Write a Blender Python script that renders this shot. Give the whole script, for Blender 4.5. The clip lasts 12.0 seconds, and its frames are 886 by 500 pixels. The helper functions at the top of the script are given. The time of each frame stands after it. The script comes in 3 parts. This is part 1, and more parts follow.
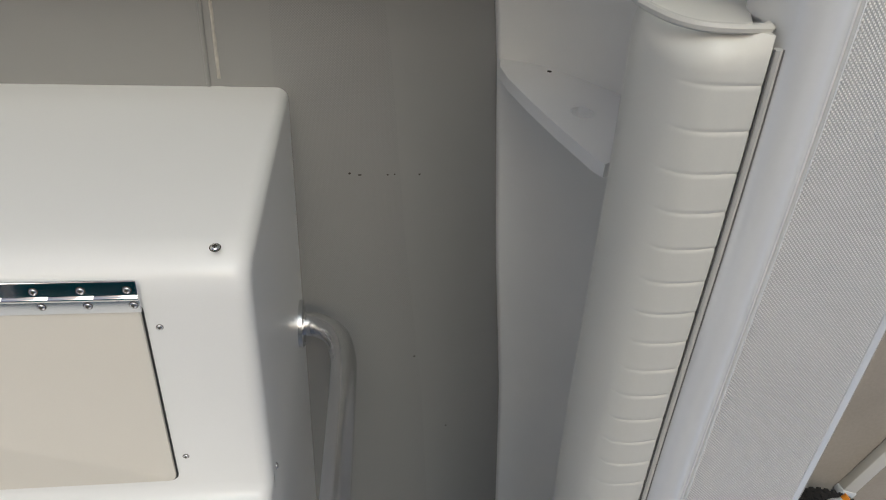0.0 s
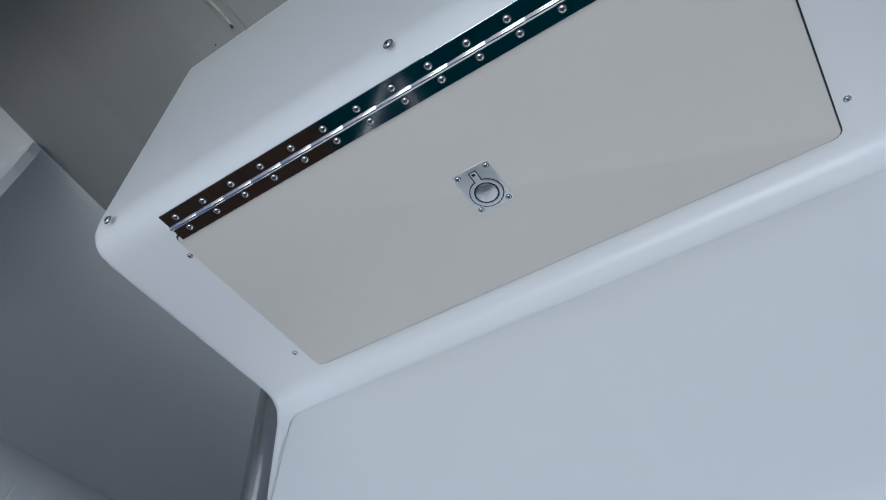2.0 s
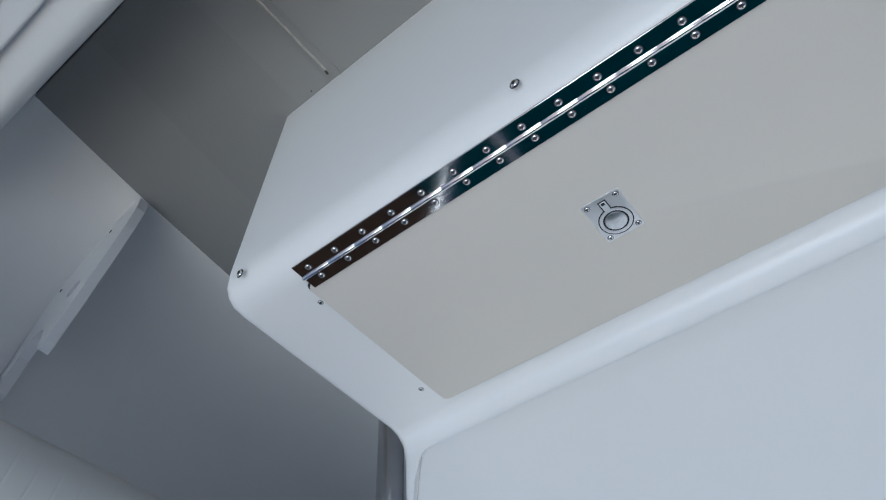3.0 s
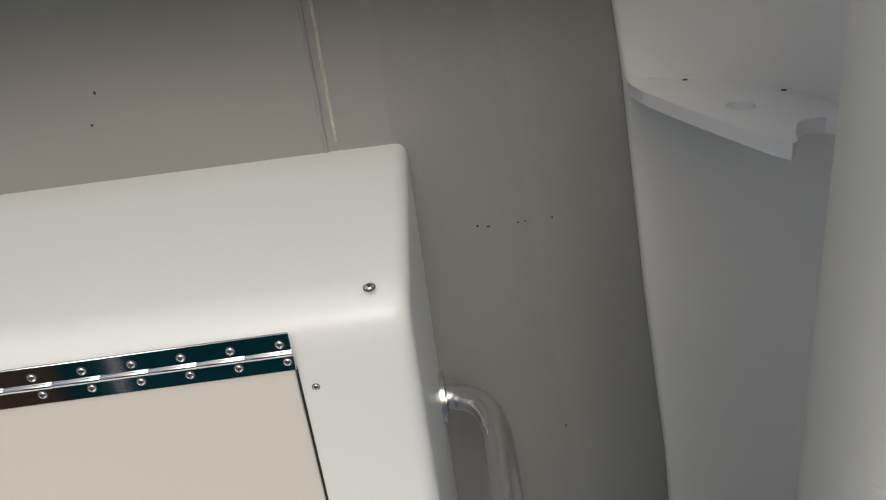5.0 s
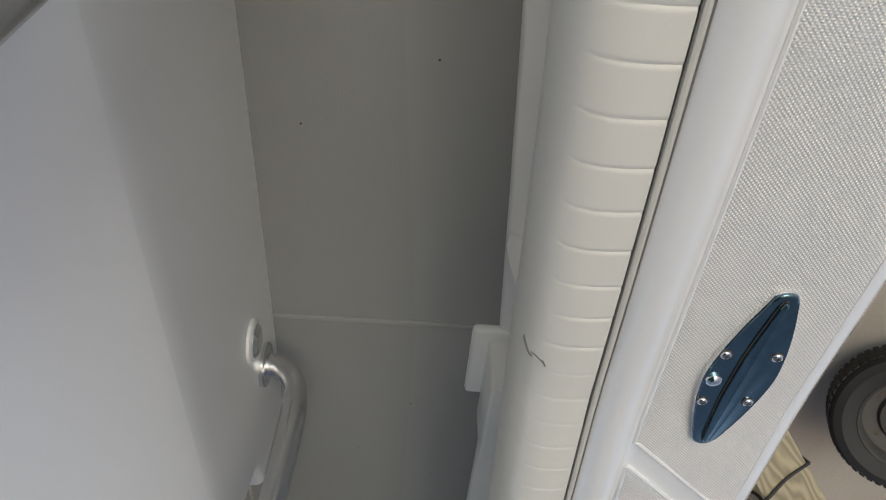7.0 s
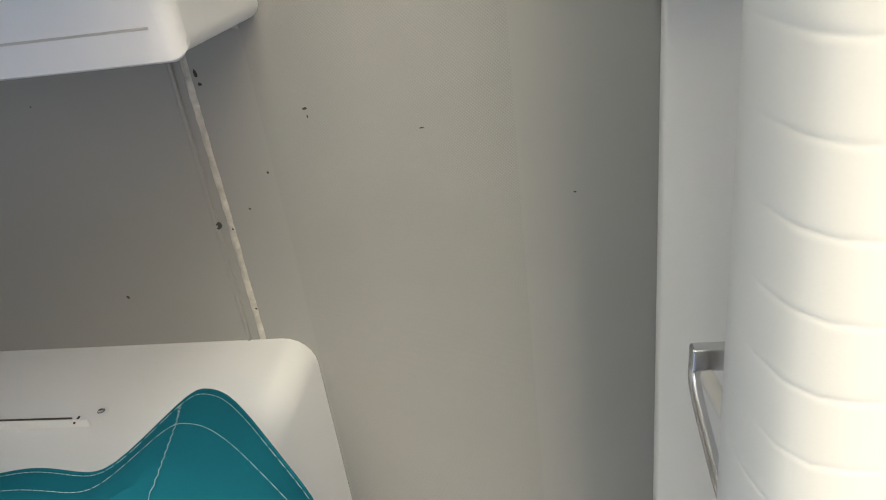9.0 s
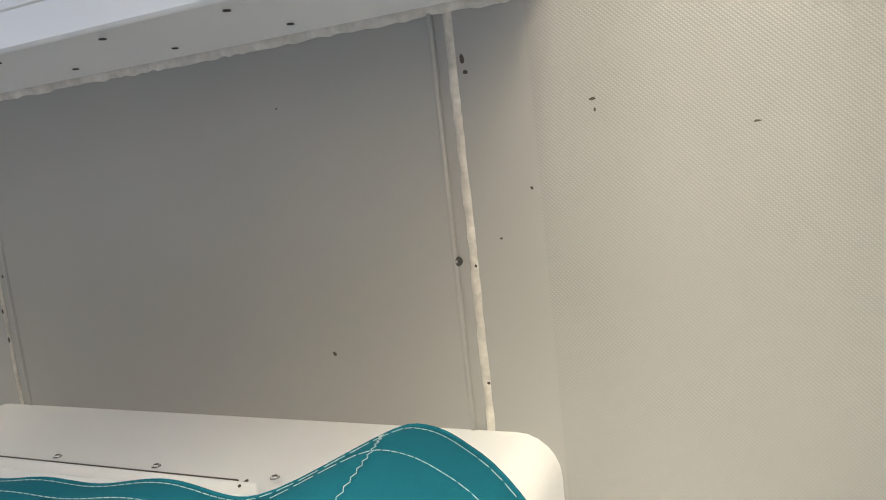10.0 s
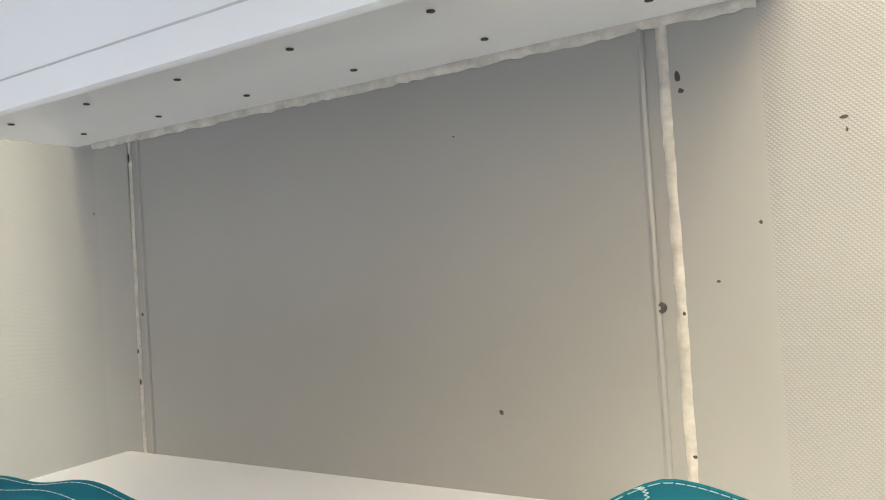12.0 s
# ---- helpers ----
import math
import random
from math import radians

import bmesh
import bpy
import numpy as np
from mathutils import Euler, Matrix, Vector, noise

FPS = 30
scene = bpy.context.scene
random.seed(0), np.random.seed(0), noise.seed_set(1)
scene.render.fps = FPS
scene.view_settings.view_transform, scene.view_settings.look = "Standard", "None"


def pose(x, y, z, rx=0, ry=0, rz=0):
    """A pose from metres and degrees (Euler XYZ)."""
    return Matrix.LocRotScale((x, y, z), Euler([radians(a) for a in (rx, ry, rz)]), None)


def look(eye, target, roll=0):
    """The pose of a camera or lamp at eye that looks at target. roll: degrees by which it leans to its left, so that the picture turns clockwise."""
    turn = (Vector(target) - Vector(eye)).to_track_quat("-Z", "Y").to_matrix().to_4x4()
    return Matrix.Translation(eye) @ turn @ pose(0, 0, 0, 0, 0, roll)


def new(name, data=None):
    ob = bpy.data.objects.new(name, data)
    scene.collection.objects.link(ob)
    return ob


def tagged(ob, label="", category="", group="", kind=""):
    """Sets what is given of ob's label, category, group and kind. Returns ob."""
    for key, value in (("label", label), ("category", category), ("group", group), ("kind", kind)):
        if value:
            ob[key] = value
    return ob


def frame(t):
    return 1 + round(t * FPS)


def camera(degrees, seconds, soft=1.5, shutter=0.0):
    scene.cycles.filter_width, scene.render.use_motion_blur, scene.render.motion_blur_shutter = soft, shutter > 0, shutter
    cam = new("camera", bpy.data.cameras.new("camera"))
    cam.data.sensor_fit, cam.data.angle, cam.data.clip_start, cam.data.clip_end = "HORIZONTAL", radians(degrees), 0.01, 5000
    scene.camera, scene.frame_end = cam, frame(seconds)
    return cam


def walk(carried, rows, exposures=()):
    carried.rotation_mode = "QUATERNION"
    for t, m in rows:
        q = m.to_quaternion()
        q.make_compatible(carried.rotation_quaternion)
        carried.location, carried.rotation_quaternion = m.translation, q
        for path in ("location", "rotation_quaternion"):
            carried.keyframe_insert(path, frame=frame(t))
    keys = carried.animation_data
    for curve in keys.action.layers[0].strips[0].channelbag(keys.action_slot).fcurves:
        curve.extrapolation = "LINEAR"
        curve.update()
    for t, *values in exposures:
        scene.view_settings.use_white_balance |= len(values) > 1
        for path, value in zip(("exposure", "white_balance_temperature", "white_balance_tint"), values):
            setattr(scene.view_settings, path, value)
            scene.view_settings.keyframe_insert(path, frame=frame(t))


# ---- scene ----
cam = camera(63.0, 12.0, soft=1.15)
PATH = [
    (0, pose(0.6267, 0.5098, 1.2295, -33.83, -6.57, 3.37)),
    (0.5, pose(0.5415, 0.3854, 1.2150, -35.83, -5.00, -8.63)),
    (1, pose(0.4563, 0.2729, 1.2642, -35.51, -1.12, -21.52)),
    (1.5, pose(0.3339, 0.2542, 1.2836, -38.23, 0.92, -28.74)),
    (2, pose(0.2589, 0.2823, 1.2737, -40.57, 1.86, -33.30)),
    (2.5, pose(0.1982, 0.3283, 1.2754, -41.31, 1.96, -38.38)),
    (2.7, pose(0.1878, 0.3434, 1.2749, -41.13, 1.93, -39.83)),
    (4.3, pose(0.3584, 0.4084, 1.1681, -26.61, -0.15, -22.01)),
    (4.5, pose(0.4092, 0.3995, 1.1676, -25.11, -1.57, -17.68)),
    (5, pose(0.5377, 0.3765, 1.1718, -24.69, -4.17, -6.41)),
    (5.5, pose(0.6923, 0.2766, 1.2030, -28.02, -3.46, 0.93)),
    (6, pose(0.7607, 0.1152, 1.2254, -32.92, -3.14, 2.72)),
    (6.5, pose(0.8021, -0.0993, 1.1511, -37.69, 0.03, 3.67)),
    (7, pose(0.8259, -0.2816, 1.0983, -41.17, 0.45, 4.40)),
    (7.3, pose(0.8746, -0.4487, 1.0848, -41.95, -0.71, 2.25)),
    (7.5, pose(0.8968, -0.5720, 1.0905, -42.23, -1.52, 0.81)),
    (7.7, pose(0.8979, -0.7147, 1.1111, -41.14, -1.15, 0.90)),
    (9.3, pose(0.8677, -1.7984, 0.8851, -22.32, 9.68, -8.91)),
    (9.5, pose(0.8202, -1.8638, 0.8595, -17.96, 13.05, -9.46)),
    (10, pose(0.7190, -1.9508, 0.7687, -10.08, 23.10, -6.78)),
    (10.5, pose(0.5775, -2.0052, 0.6586, -1.42, 26.60, -3.04)),
    (11, pose(0.4853, -2.0323, 0.5907, 0.98, 29.76, -1.82)),
    (11.5, pose(0.4794, -2.0434, 0.6124, 0.22, 31.28, -2.64)),
    (12, pose(0.5731, -2.0156, 0.7333, -1.07, 30.24, -4.22)),
]
walk(cam, PATH, [(0, 0.5, 7550, 5), (0.6, 0.5, 7450, 5), (1.5, 0.05, 6050, 3), (2.7, 0.1, 5950, 3), (4.3, 0.45, 7350, 4),
                 (5.0, 0.55, 7650, 5), (5.5, 0.5, 7750, 5), (6.2, 0.7, 7800, 5), (7.7, 1.1, 8200, 5), (9.3, 2.5, 9300, 4), (10.5, 3.1, 9850, 5), (12, 3.35, 10000, 4)])

# ---- light: soft daylight under a covered yard ----
world = bpy.data.worlds.new("sky")
scene.world = world
world.use_nodes = True
wn = world.node_tree.nodes
sky = wn.new("ShaderNodeTexSky")
sky.sky_type, sky.sun_disc = "NISHITA", False
sky.dust_density, sky.air_density, sky.ozone_density = 2.0, 0.3, 0.0
sky.sun_elevation, sky.sun_rotation = radians(58), radians(6)
world.node_tree.links.new(sky.outputs[0], wn["Background"].inputs[0])
wn["Background"].inputs[1].default_value = 0.15
sun = new("sun", bpy.data.lights.new("sun", "SUN"))
sun.data.energy, sun.data.angle, sun.data.color = 0.7, radians(34), (0.70, 0.86, 1.0)
sun.matrix_world = look((0.4, 4, 3.3), (0, 0, 0))

# ---- materials ----


def material(name, color, rough=0.4, metal=0.0, grain=0.0, grain_size=400, stain=0.0, stain_size=6, bump=0.0, bump_size=300, coat=0.0):
    """A surface with fine grain, broad stains and relief."""
    m = bpy.data.materials.new(name)
    m.use_nodes = True
    n, l = m.node_tree.nodes, m.node_tree.links
    b = n["Principled BSDF"]
    b.inputs["Roughness"].default_value, b.inputs["Metallic"].default_value = rough, metal
    b.inputs["Coat Weight"].default_value = coat
    geo = n.new("ShaderNodeTexCoord")
    t1, t2 = n.new("ShaderNodeTexNoise"), n.new("ShaderNodeTexNoise")
    t1.inputs["Scale"].default_value, t2.inputs["Scale"].default_value = grain_size, stain_size
    t2.inputs["Detail"].default_value = 6
    for t in (t1, t2):
        l.new(geo.outputs["Object"], t.inputs["Vector"])
    mul = n.new("ShaderNodeMath")
    mul.operation = "MULTIPLY_ADD"
    l.new(t1.outputs["Fac"], mul.inputs[0])
    mul.inputs[1].default_value, mul.inputs[2].default_value = grain, 1 - grain / 2
    mul2 = n.new("ShaderNodeMath")
    mul2.operation = "MULTIPLY_ADD"
    l.new(t2.outputs["Fac"], mul2.inputs[0])
    mul2.inputs[1].default_value, mul2.inputs[2].default_value = stain, 1 - stain / 2
    both = n.new("ShaderNodeMath")
    both.operation = "MULTIPLY"
    l.new(mul.outputs[0], both.inputs[0])
    l.new(mul2.outputs[0], both.inputs[1])
    vec = n.new("ShaderNodeVectorMath")
    vec.operation = "SCALE"
    vec.inputs[0].default_value = color
    l.new(both.outputs[0], vec.inputs["Scale"])
    l.new(vec.outputs[0], b.inputs["Base Color"])
    rr = n.new("ShaderNodeMath")
    rr.operation = "MULTIPLY_ADD"
    l.new(t2.outputs["Fac"], rr.inputs[0])
    rr.inputs[1].default_value, rr.inputs[2].default_value = 0.25 * rough, 0.87 * rough
    l.new(rr.outputs[0], b.inputs["Roughness"])
    if bump:
        t3, bp = n.new("ShaderNodeTexNoise"), n.new("ShaderNodeBump")
        t3.inputs["Scale"].default_value = bump_size
        l.new(geo.outputs["Object"], t3.inputs["Vector"])
        l.new(t3.outputs["Fac"], bp.inputs["Height"])
        bp.inputs["Strength"].default_value, bp.inputs["Distance"].default_value = bump, 0.002
        l.new(bp.outputs[0], b.inputs["Normal"])
    return m


def nonskid(name, color, pitch, depth, turn=45.0, rough=0.5, groove_shade=0.1):
    """Moulded diamond non-skid: two crossed sets of fine ridges."""
    m = material(name, color, rough, grain=0.05, stain=0.06)
    n, l = m.node_tree.nodes, m.node_tree.links
    geo = n.new("ShaderNodeTexCoord")
    hs = []
    for a in (turn, -turn):
        mp, w = n.new("ShaderNodeMapping"), n.new("ShaderNodeTexWave")
        mp.inputs["Rotation"].default_value = (0, 0, radians(a))
        l.new(geo.outputs["Object"], mp.inputs["Vector"])
        w.wave_type, w.bands_direction = "BANDS", "X"
        w.inputs["Scale"].default_value = 2 * math.pi / (20 * pitch)
        w.inputs["Distortion"].default_value = 0.0
        l.new(mp.outputs[0], w.inputs["Vector"])
        hs.append(w.outputs["Fac"])
    top = n.new("ShaderNodeMath")
    top.operation = "MULTIPLY"
    l.new(hs[0], top.inputs[0])
    l.new(hs[1], top.inputs[1])
    # shade between the ridges, painted into the base colour
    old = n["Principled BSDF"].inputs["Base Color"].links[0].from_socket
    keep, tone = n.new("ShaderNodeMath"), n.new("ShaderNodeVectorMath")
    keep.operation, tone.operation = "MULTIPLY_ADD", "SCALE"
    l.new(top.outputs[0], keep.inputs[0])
    keep.inputs[1].default_value, keep.inputs[2].default_value = groove_shade, 1 - groove_shade * 0.6
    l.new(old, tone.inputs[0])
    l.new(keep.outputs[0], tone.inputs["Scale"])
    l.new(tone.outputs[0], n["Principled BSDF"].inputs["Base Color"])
    bp = n.new("ShaderNodeBump")
    bp.inputs["Strength"].default_value, bp.inputs["Distance"].default_value = 1.0, depth
    l.new(top.outputs[0], bp.inputs["Height"])
    l.new(bp.outputs[0], n["Principled BSDF"].inputs["Normal"])
    return m


GEL = material("white gelcoat", (0.80, 0.80, 0.79), 0.3, grain=0.02, stain=0.04, stain_size=4)
CAP = material("glossy white gunwale gelcoat", (0.78, 0.78, 0.77), 0.16, grain=0.02, stain=0.05, coat=0.9)
CAP.node_tree.nodes["Principled BSDF"].inputs["Specular IOR Level"].default_value = 0.9
CAP.node_tree.nodes["Principled BSDF"].inputs["Coat IOR"].default_value = 1.75
LINER = material("off white liner gelcoat", (0.82, 0.815, 0.785), 0.38, grain=0.03, stain=0.08, bump=0.05, bump_size=120)
DECK = nonskid("grey deck gelcoat", (0.28, 0.28, 0.272), 0.0032, 0.00028, 45, 0.5, 0.06)
DECK_SMOOTH = material("smooth grey deck", (0.285, 0.285, 0.276), 0.4, grain=0.03, stain=0.1)
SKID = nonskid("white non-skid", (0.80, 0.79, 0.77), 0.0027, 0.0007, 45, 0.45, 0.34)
CREAM = material("cream plastic board", (0.69, 0.65, 0.585), 0.42, grain=0.03, stain=0.05, bump=0.05, bump_size=500)
VINYL = material("white vinyl", (0.66, 0.65, 0.60), 0.36, grain=0.03, stain=0.07, bump=0.04, bump_size=900)
PIPING = material("grey vinyl piping", (0.55, 0.54, 0.50), 0.45)
TEAR_AND_GAP = material("grey tear and gap shade", (0.16, 0.155, 0.145), 0.7)
CHROME = material("polished stainless", (0.82, 0.82, 0.82), 0.07, 1.0, stain=0.05)
STEEL_TEAL_REFLECTION = material("polished steel with teal reflection painted in", (0.13, 0.205, 0.225), 0.14, 1.0, stain=0.6, stain_size=70)
SATIN = material("satin stainless", (0.90, 0.90, 0.91), 0.48, 1.0, stain=0.1, stain_size=40)
TARNISH = material("tarnished stainless", (0.74, 0.75, 0.76), 0.3, 1.0, grain=0.2, grain_size=500, stain=0.9, stain_size=120)
PIPE = material("brushed aluminium pipe", (0.66, 0.66, 0.67), 0.26, 1.0, grain=0.06, grain_size=900, stain=0.06, stain_size=12)
BLACK = material("black rubber and gap shade", (0.02, 0.02, 0.02), 0.6, grain=0.2)
TYRE = material("tyre rubber", (0.014, 0.014, 0.015), 0.75, grain=0.3, grain_size=200, bump=0.3, bump_size=150)
RIM = material("dirty wheel rim", (0.035, 0.034, 0.033), 0.6, 0.0, stain=0.9, stain_size=14)
CAULK = material("white caulk", (0.50, 0.475, 0.43), 0.5, grain=0.35, grain_size=160, stain=1.0, stain_size=45, bump=0.5, bump_size=90)
DIRT_AND_SHADE = material("dark dirt and recess shade", (0.06, 0.05, 0.04), 0.9)
TEAL = material("teal canvas", (0.0, 0.095, 0.13), 0.9, grain=0.15, grain_size=900, stain=0.12, stain_size=9, bump=0.3, bump_size=900)
TEAL.node_tree.nodes["Principled BSDF"].inputs["Specular IOR Level"].default_value = 0.05
THREAD = material("white thread", (0.36, 0.48, 0.50), 0.8)
WHITE_BOARD = material("white marine board", (0.80, 0.80, 0.79), 0.4, grain=0.02, stain=0.05)
CONCRETE = material("concrete ground", (0.29, 0.26, 0.225), 0.9, grain=0.2, grain_size=60, stain=0.35, stain_size=3, bump=0.3, bump_size=30)
BROWN = material("brown stained wood", (0.10, 0.055, 0.035), 0.5, grain=0.2, stain=0.4, stain_size=20)
STRAW = material("woven straw", (0.30, 0.195, 0.085), 0.8, grain=0.3, grain_size=150, bump=0.4, bump_size=200)


def wood(name, color):
    m = material(name, color, 0.7, grain=0.2, grain_size=120, bump=0.2, bump_size=90)
    n, l = m.node_tree.nodes, m.node_tree.links
    geo, mp, w, mix = n.new("ShaderNodeTexCoord"), n.new("ShaderNodeMapping"), n.new("ShaderNodeTexWave"), n.new("ShaderNodeMix")
    mp.inputs["Scale"].default_value = (5, 0.9, 5)
    l.new(geo.outputs["Object"], mp.inputs["Vector"])
    l.new(mp.outputs[0], w.inputs["Vector"])
    w.inputs["Scale"].default_value, w.inputs["Distortion"].default_value, w.inputs["Detail"].default_value = 2.2, 22, 2
    mix.data_type = "RGBA"
    mix.inputs["A"].default_value = (*[c * 0.66 for c in color], 1)
    mix.inputs["B"].default_value = (*[min(1, c * 1.15) for c in color], 1)
    l.new(w.outputs["Fac"], mix.inputs["Factor"])
    l.new(mix.outputs["Result"], n["Principled BSDF"].inputs["Base Color"])
    return m


PINE = wood("treated pine", (0.31, 0.265, 0.175))

# ---- builders ----


def mesh(name, bm, mat, smooth=True):
    me = bpy.data.meshes.new(name)
    bmesh.ops.recalc_face_normals(bm, faces=bm.faces)
    bm.to_mesh(me)
    bm.free()
    me.materials.append(mat)
    if smooth:
        me.polygons.foreach_set("use_smooth", [True] * len(me.polygons))
        me.set_sharp_from_angle(angle=radians(40))
    return me


def part(name, bm, mat, parent=None, label="", smooth=True):
    ob = new(name, mesh(name, bm, mat, smooth))
    if parent is not None:
        ob.parent = parent
    if label:
        ob["label"] = label
    return ob


def thing(name, label, category, at=(0, 0, 0), group="", kind=""):
    ob = new(name)
    ob.location = at
    ob.empty_display_size = 0.05
    return tagged(ob, label, category, group, kind)


def box(x0, x1, y0, y1, z0, z1, r=0.0, seg=3, bm=None):
    bm = bm or bmesh.new()
    vs = bmesh.ops.create_cube(bm, size=1)["verts"]
    for v in vs:
        v.co = Vector(((x0 + x1) / 2 + v.co.x * (x1 - x0), (y0 + y1) / 2 + v.co.y * (y1 - y0), (z0 + z1) / 2 + v.co.z * (z1 - z0)))
    if r:
        es = {e for v in vs for e in v.link_edges}
        bmesh.ops.bevel(bm, geom=list(es), offset=r, segments=seg, affect="EDGES", profile=0.5)
    return bm


def grid(rows, closed=False, caps=False, bm=None):
    """A skin over rows of points."""
    bm = bm or bmesh.new()
    vs = [[bm.verts.new(p) for p in row] for row in rows]
    n = len(rows[0])
    for a, b in zip(vs, vs[1:]):
        for i in range(n if closed else n - 1):
            bm.faces.new((a[i], a[(i + 1) % n], b[(i + 1) % n], b[i]))
    if caps:
        bm.faces.new(vs[0])
        bm.faces.new(vs[-1])
    return bm


def tube(points, radius, sides=16, caps=True, bm=None):
    """A round bar along points."""
    pts = [Vector(p) for p in points]
    rows, up = [], None
    for i, p in enumerate(pts):
        d = (pts[min(i + 1, len(pts) - 1)] - pts[max(i - 1, 0)]).normalized()
        if up is None:
            up = d.orthogonal().normalized()
        up = (up - d * up.dot(d)).normalized()
        side = d.cross(up)
        rr = radius[i] if isinstance(radius, (list, tuple)) else radius
        rows.append([p + rr * (math.cos(a) * up + math.sin(a) * side) for a in np.linspace(0, 2 * math.pi, sides, endpoint=False)])
    return grid(rows, True, caps, bm)


def curve(points, n=12):
    """Points on a smooth line through the given ones."""
    p = [Vector(q) for q in points]
    p = [2 * p[0] - p[1]] + p + [2 * p[-1] - p[-2]]
    out = []
    for a, b, c, d in zip(p, p[1:], p[2:], p[3:]):
        for t in np.linspace(0, 1, n, endpoint=False):
            out.append(0.5 * (2 * b + (c - a) * t + (2 * a - 5 * b + 4 * c - d) * t * t + (3 * b - a - 3 * c + d) * t ** 3))
    return out + [p[-2]]


def lathe(profile, sides=24, m=Matrix(), bm=None):
    """Turned about z: profile of (radius, z)."""
    rows = [[m @ Vector((r * math.cos(a), r * math.sin(a), z)) for a in np.linspace(0, 2 * math.pi, sides, endpoint=False)] for r, z in profile]
    return grid(rows, True, True, bm)


def prism(outline, z0, z1, m=Matrix(), bevel=0.0, seg=2):
    """A plate of the outline (x, y) between z0 and z1, laid by m."""
    bm = bmesh.new()
    lo = [bm.verts.new((x, y, z0)) for x, y in outline]
    hi = [bm.verts.new((x, y, z1)) for x, y in outline]
    bm.faces.new(lo)
    top = bm.faces.new(hi)
    n = len(lo)
    for i in range(n):
        bm.faces.new((lo[i], lo[(i + 1) % n], hi[(i + 1) % n], hi[i]))
    if bevel:
        bmesh.ops.bevel(bm, geom=list(top.edges), offset=bevel, segments=seg, affect="EDGES", profile=0.5)
    bmesh.ops.transform(bm, matrix=m, verts=bm.verts)
    return bm


def rounded(w, h, r, n=5):
    out = []
    for cx, cy, a0 in ((w / 2 - r, h / 2 - r, 0), (-w / 2 + r, h / 2 - r, 90), (-w / 2 + r, -h / 2 + r, 180), (w / 2 - r, -h / 2 + r, 270)):
        out += [(cx + r * math.cos(radians(a0 + a)), cy + r * math.sin(radians(a0 + a))) for a in np.linspace(0, 90, n)]
    return out


def screw_mesh(r=0.0045):
    """A pan head screw, its cross recess and the gap round it painted dark as shade, lying in z = 0."""
    bm = lathe([(r * 1.22, 0), (r * 1.22, r * 0.06), (r, r * 0.08), (r, r * 0.2), (r * 0.86, r * 0.42), (r * 0.5, r * 0.55)], 16)
    n = len(bm.faces)
    for a in (0, 90):
        box(-r * 0.55, r * 0.55, -r * 0.19, r * 0.19, r * 0.48, r * 0.6, bm=bm)
        bmesh.ops.rotate(bm, verts=bm.verts, cent=(0, 0, 0), matrix=Matrix.Rotation(radians(90), 3, "Z"))
    me = mesh("screw", bm, CHROME)
    me.materials.append(DIRT_AND_SHADE)
    for p in me.polygons:
        c = p.center
        if p.index >= n or math.hypot(c.x, c.y) > r * 1.03:
            p.material_index = 1
    return me


SCREW = screw_mesh()


def screw(parent, at, normal=(0, 0, 1), size=1.0, dark=False):
    ob = new("screw", SCREW)
    q = Vector(normal).to_track_quat("Z", "Y")
    ob.matrix_world = Matrix.LocRotScale(at, q, (size,) * 3)
    ob.parent = parent
    return ob


# ---- the boat's lines, by the way along it (y forward) ----
_Y = [-3.8, -1.45, -1.1, -0.7, -0.3, 0.1, 0.4, 1.2, 2.2, 3.2]


PORT = 0.04


def floor_x(y, s=1):
    return (PORT if s < 0 else 0) + float(np.interp(y, _Y, [1.04, 1.047, 1.020, 0.988, 0.940, 0.902, 0.862, 0.72, 0.45, 0.02]))


def pad_x(y, s=1):
    ys = [-3.8, -1.5, -1.28, -0.9, -0.7, -0.35, -0.1, 0.15, 0.35, 0.7, 1.4, 2.4, 3.3]
    xs = [1.075, 1.052, 1.037, 1.018, 1.007, 0.982, 0.964, 0.951, 0.938, 0.90, 0.78, 0.52, 0.03]
    return (PORT if s < 0 else 0) + float(np.mean([np.interp(y + d, ys, xs) for d in (-0.15, -0.08, 0, 0.08, 0.15)]))


def outer_x(y, s=1):
    ys = [-3.8, -1.5, -0.85, -0.6, -0.3, -0.04, 0.3, 0.7, 1.4, 2.4, 3.4]
    xs = [1.285, 1.262, 1.240, 1.224, 1.206, 1.188, 1.158, 1.115, 0.99, 0.70, 0.05]
    return (PORT if s < 0 else 0) + float(np.mean([np.interp(y + d, ys, xs) for d in (-0.15, -0.08, 0, 0.08, 0.15)]))


def flare(y, s=1):
    """How far the hull side flares out above the deck, as a share of its fullest."""
    return min(1.0, max(0.0, (outer_x(y, s) - floor_x(y, s) - 0.075) / 0.19))


def rail_z(y):
    return 0.65 + 0.075 * max(0.0, y + 0.85) ** 1.0 if y > -0.85 else 0.65


SEAM = 0.405
BOW_STEP, STERN = 0.378, -3.7


# ---- floor ----
def floor_panel(x0, x1, y0, y1, lift=0.0, n=40):
    """One moulded field of the deck; x0, x1 are functions of y."""
    rows = []
    for y in np.linspace(y0, y1, n):
        a, b = x0(y), x1(y)
        rows.append([(a + (b - a) * u, y, lift) for u in np.linspace(0, 1, 9)])
    return grid(rows)


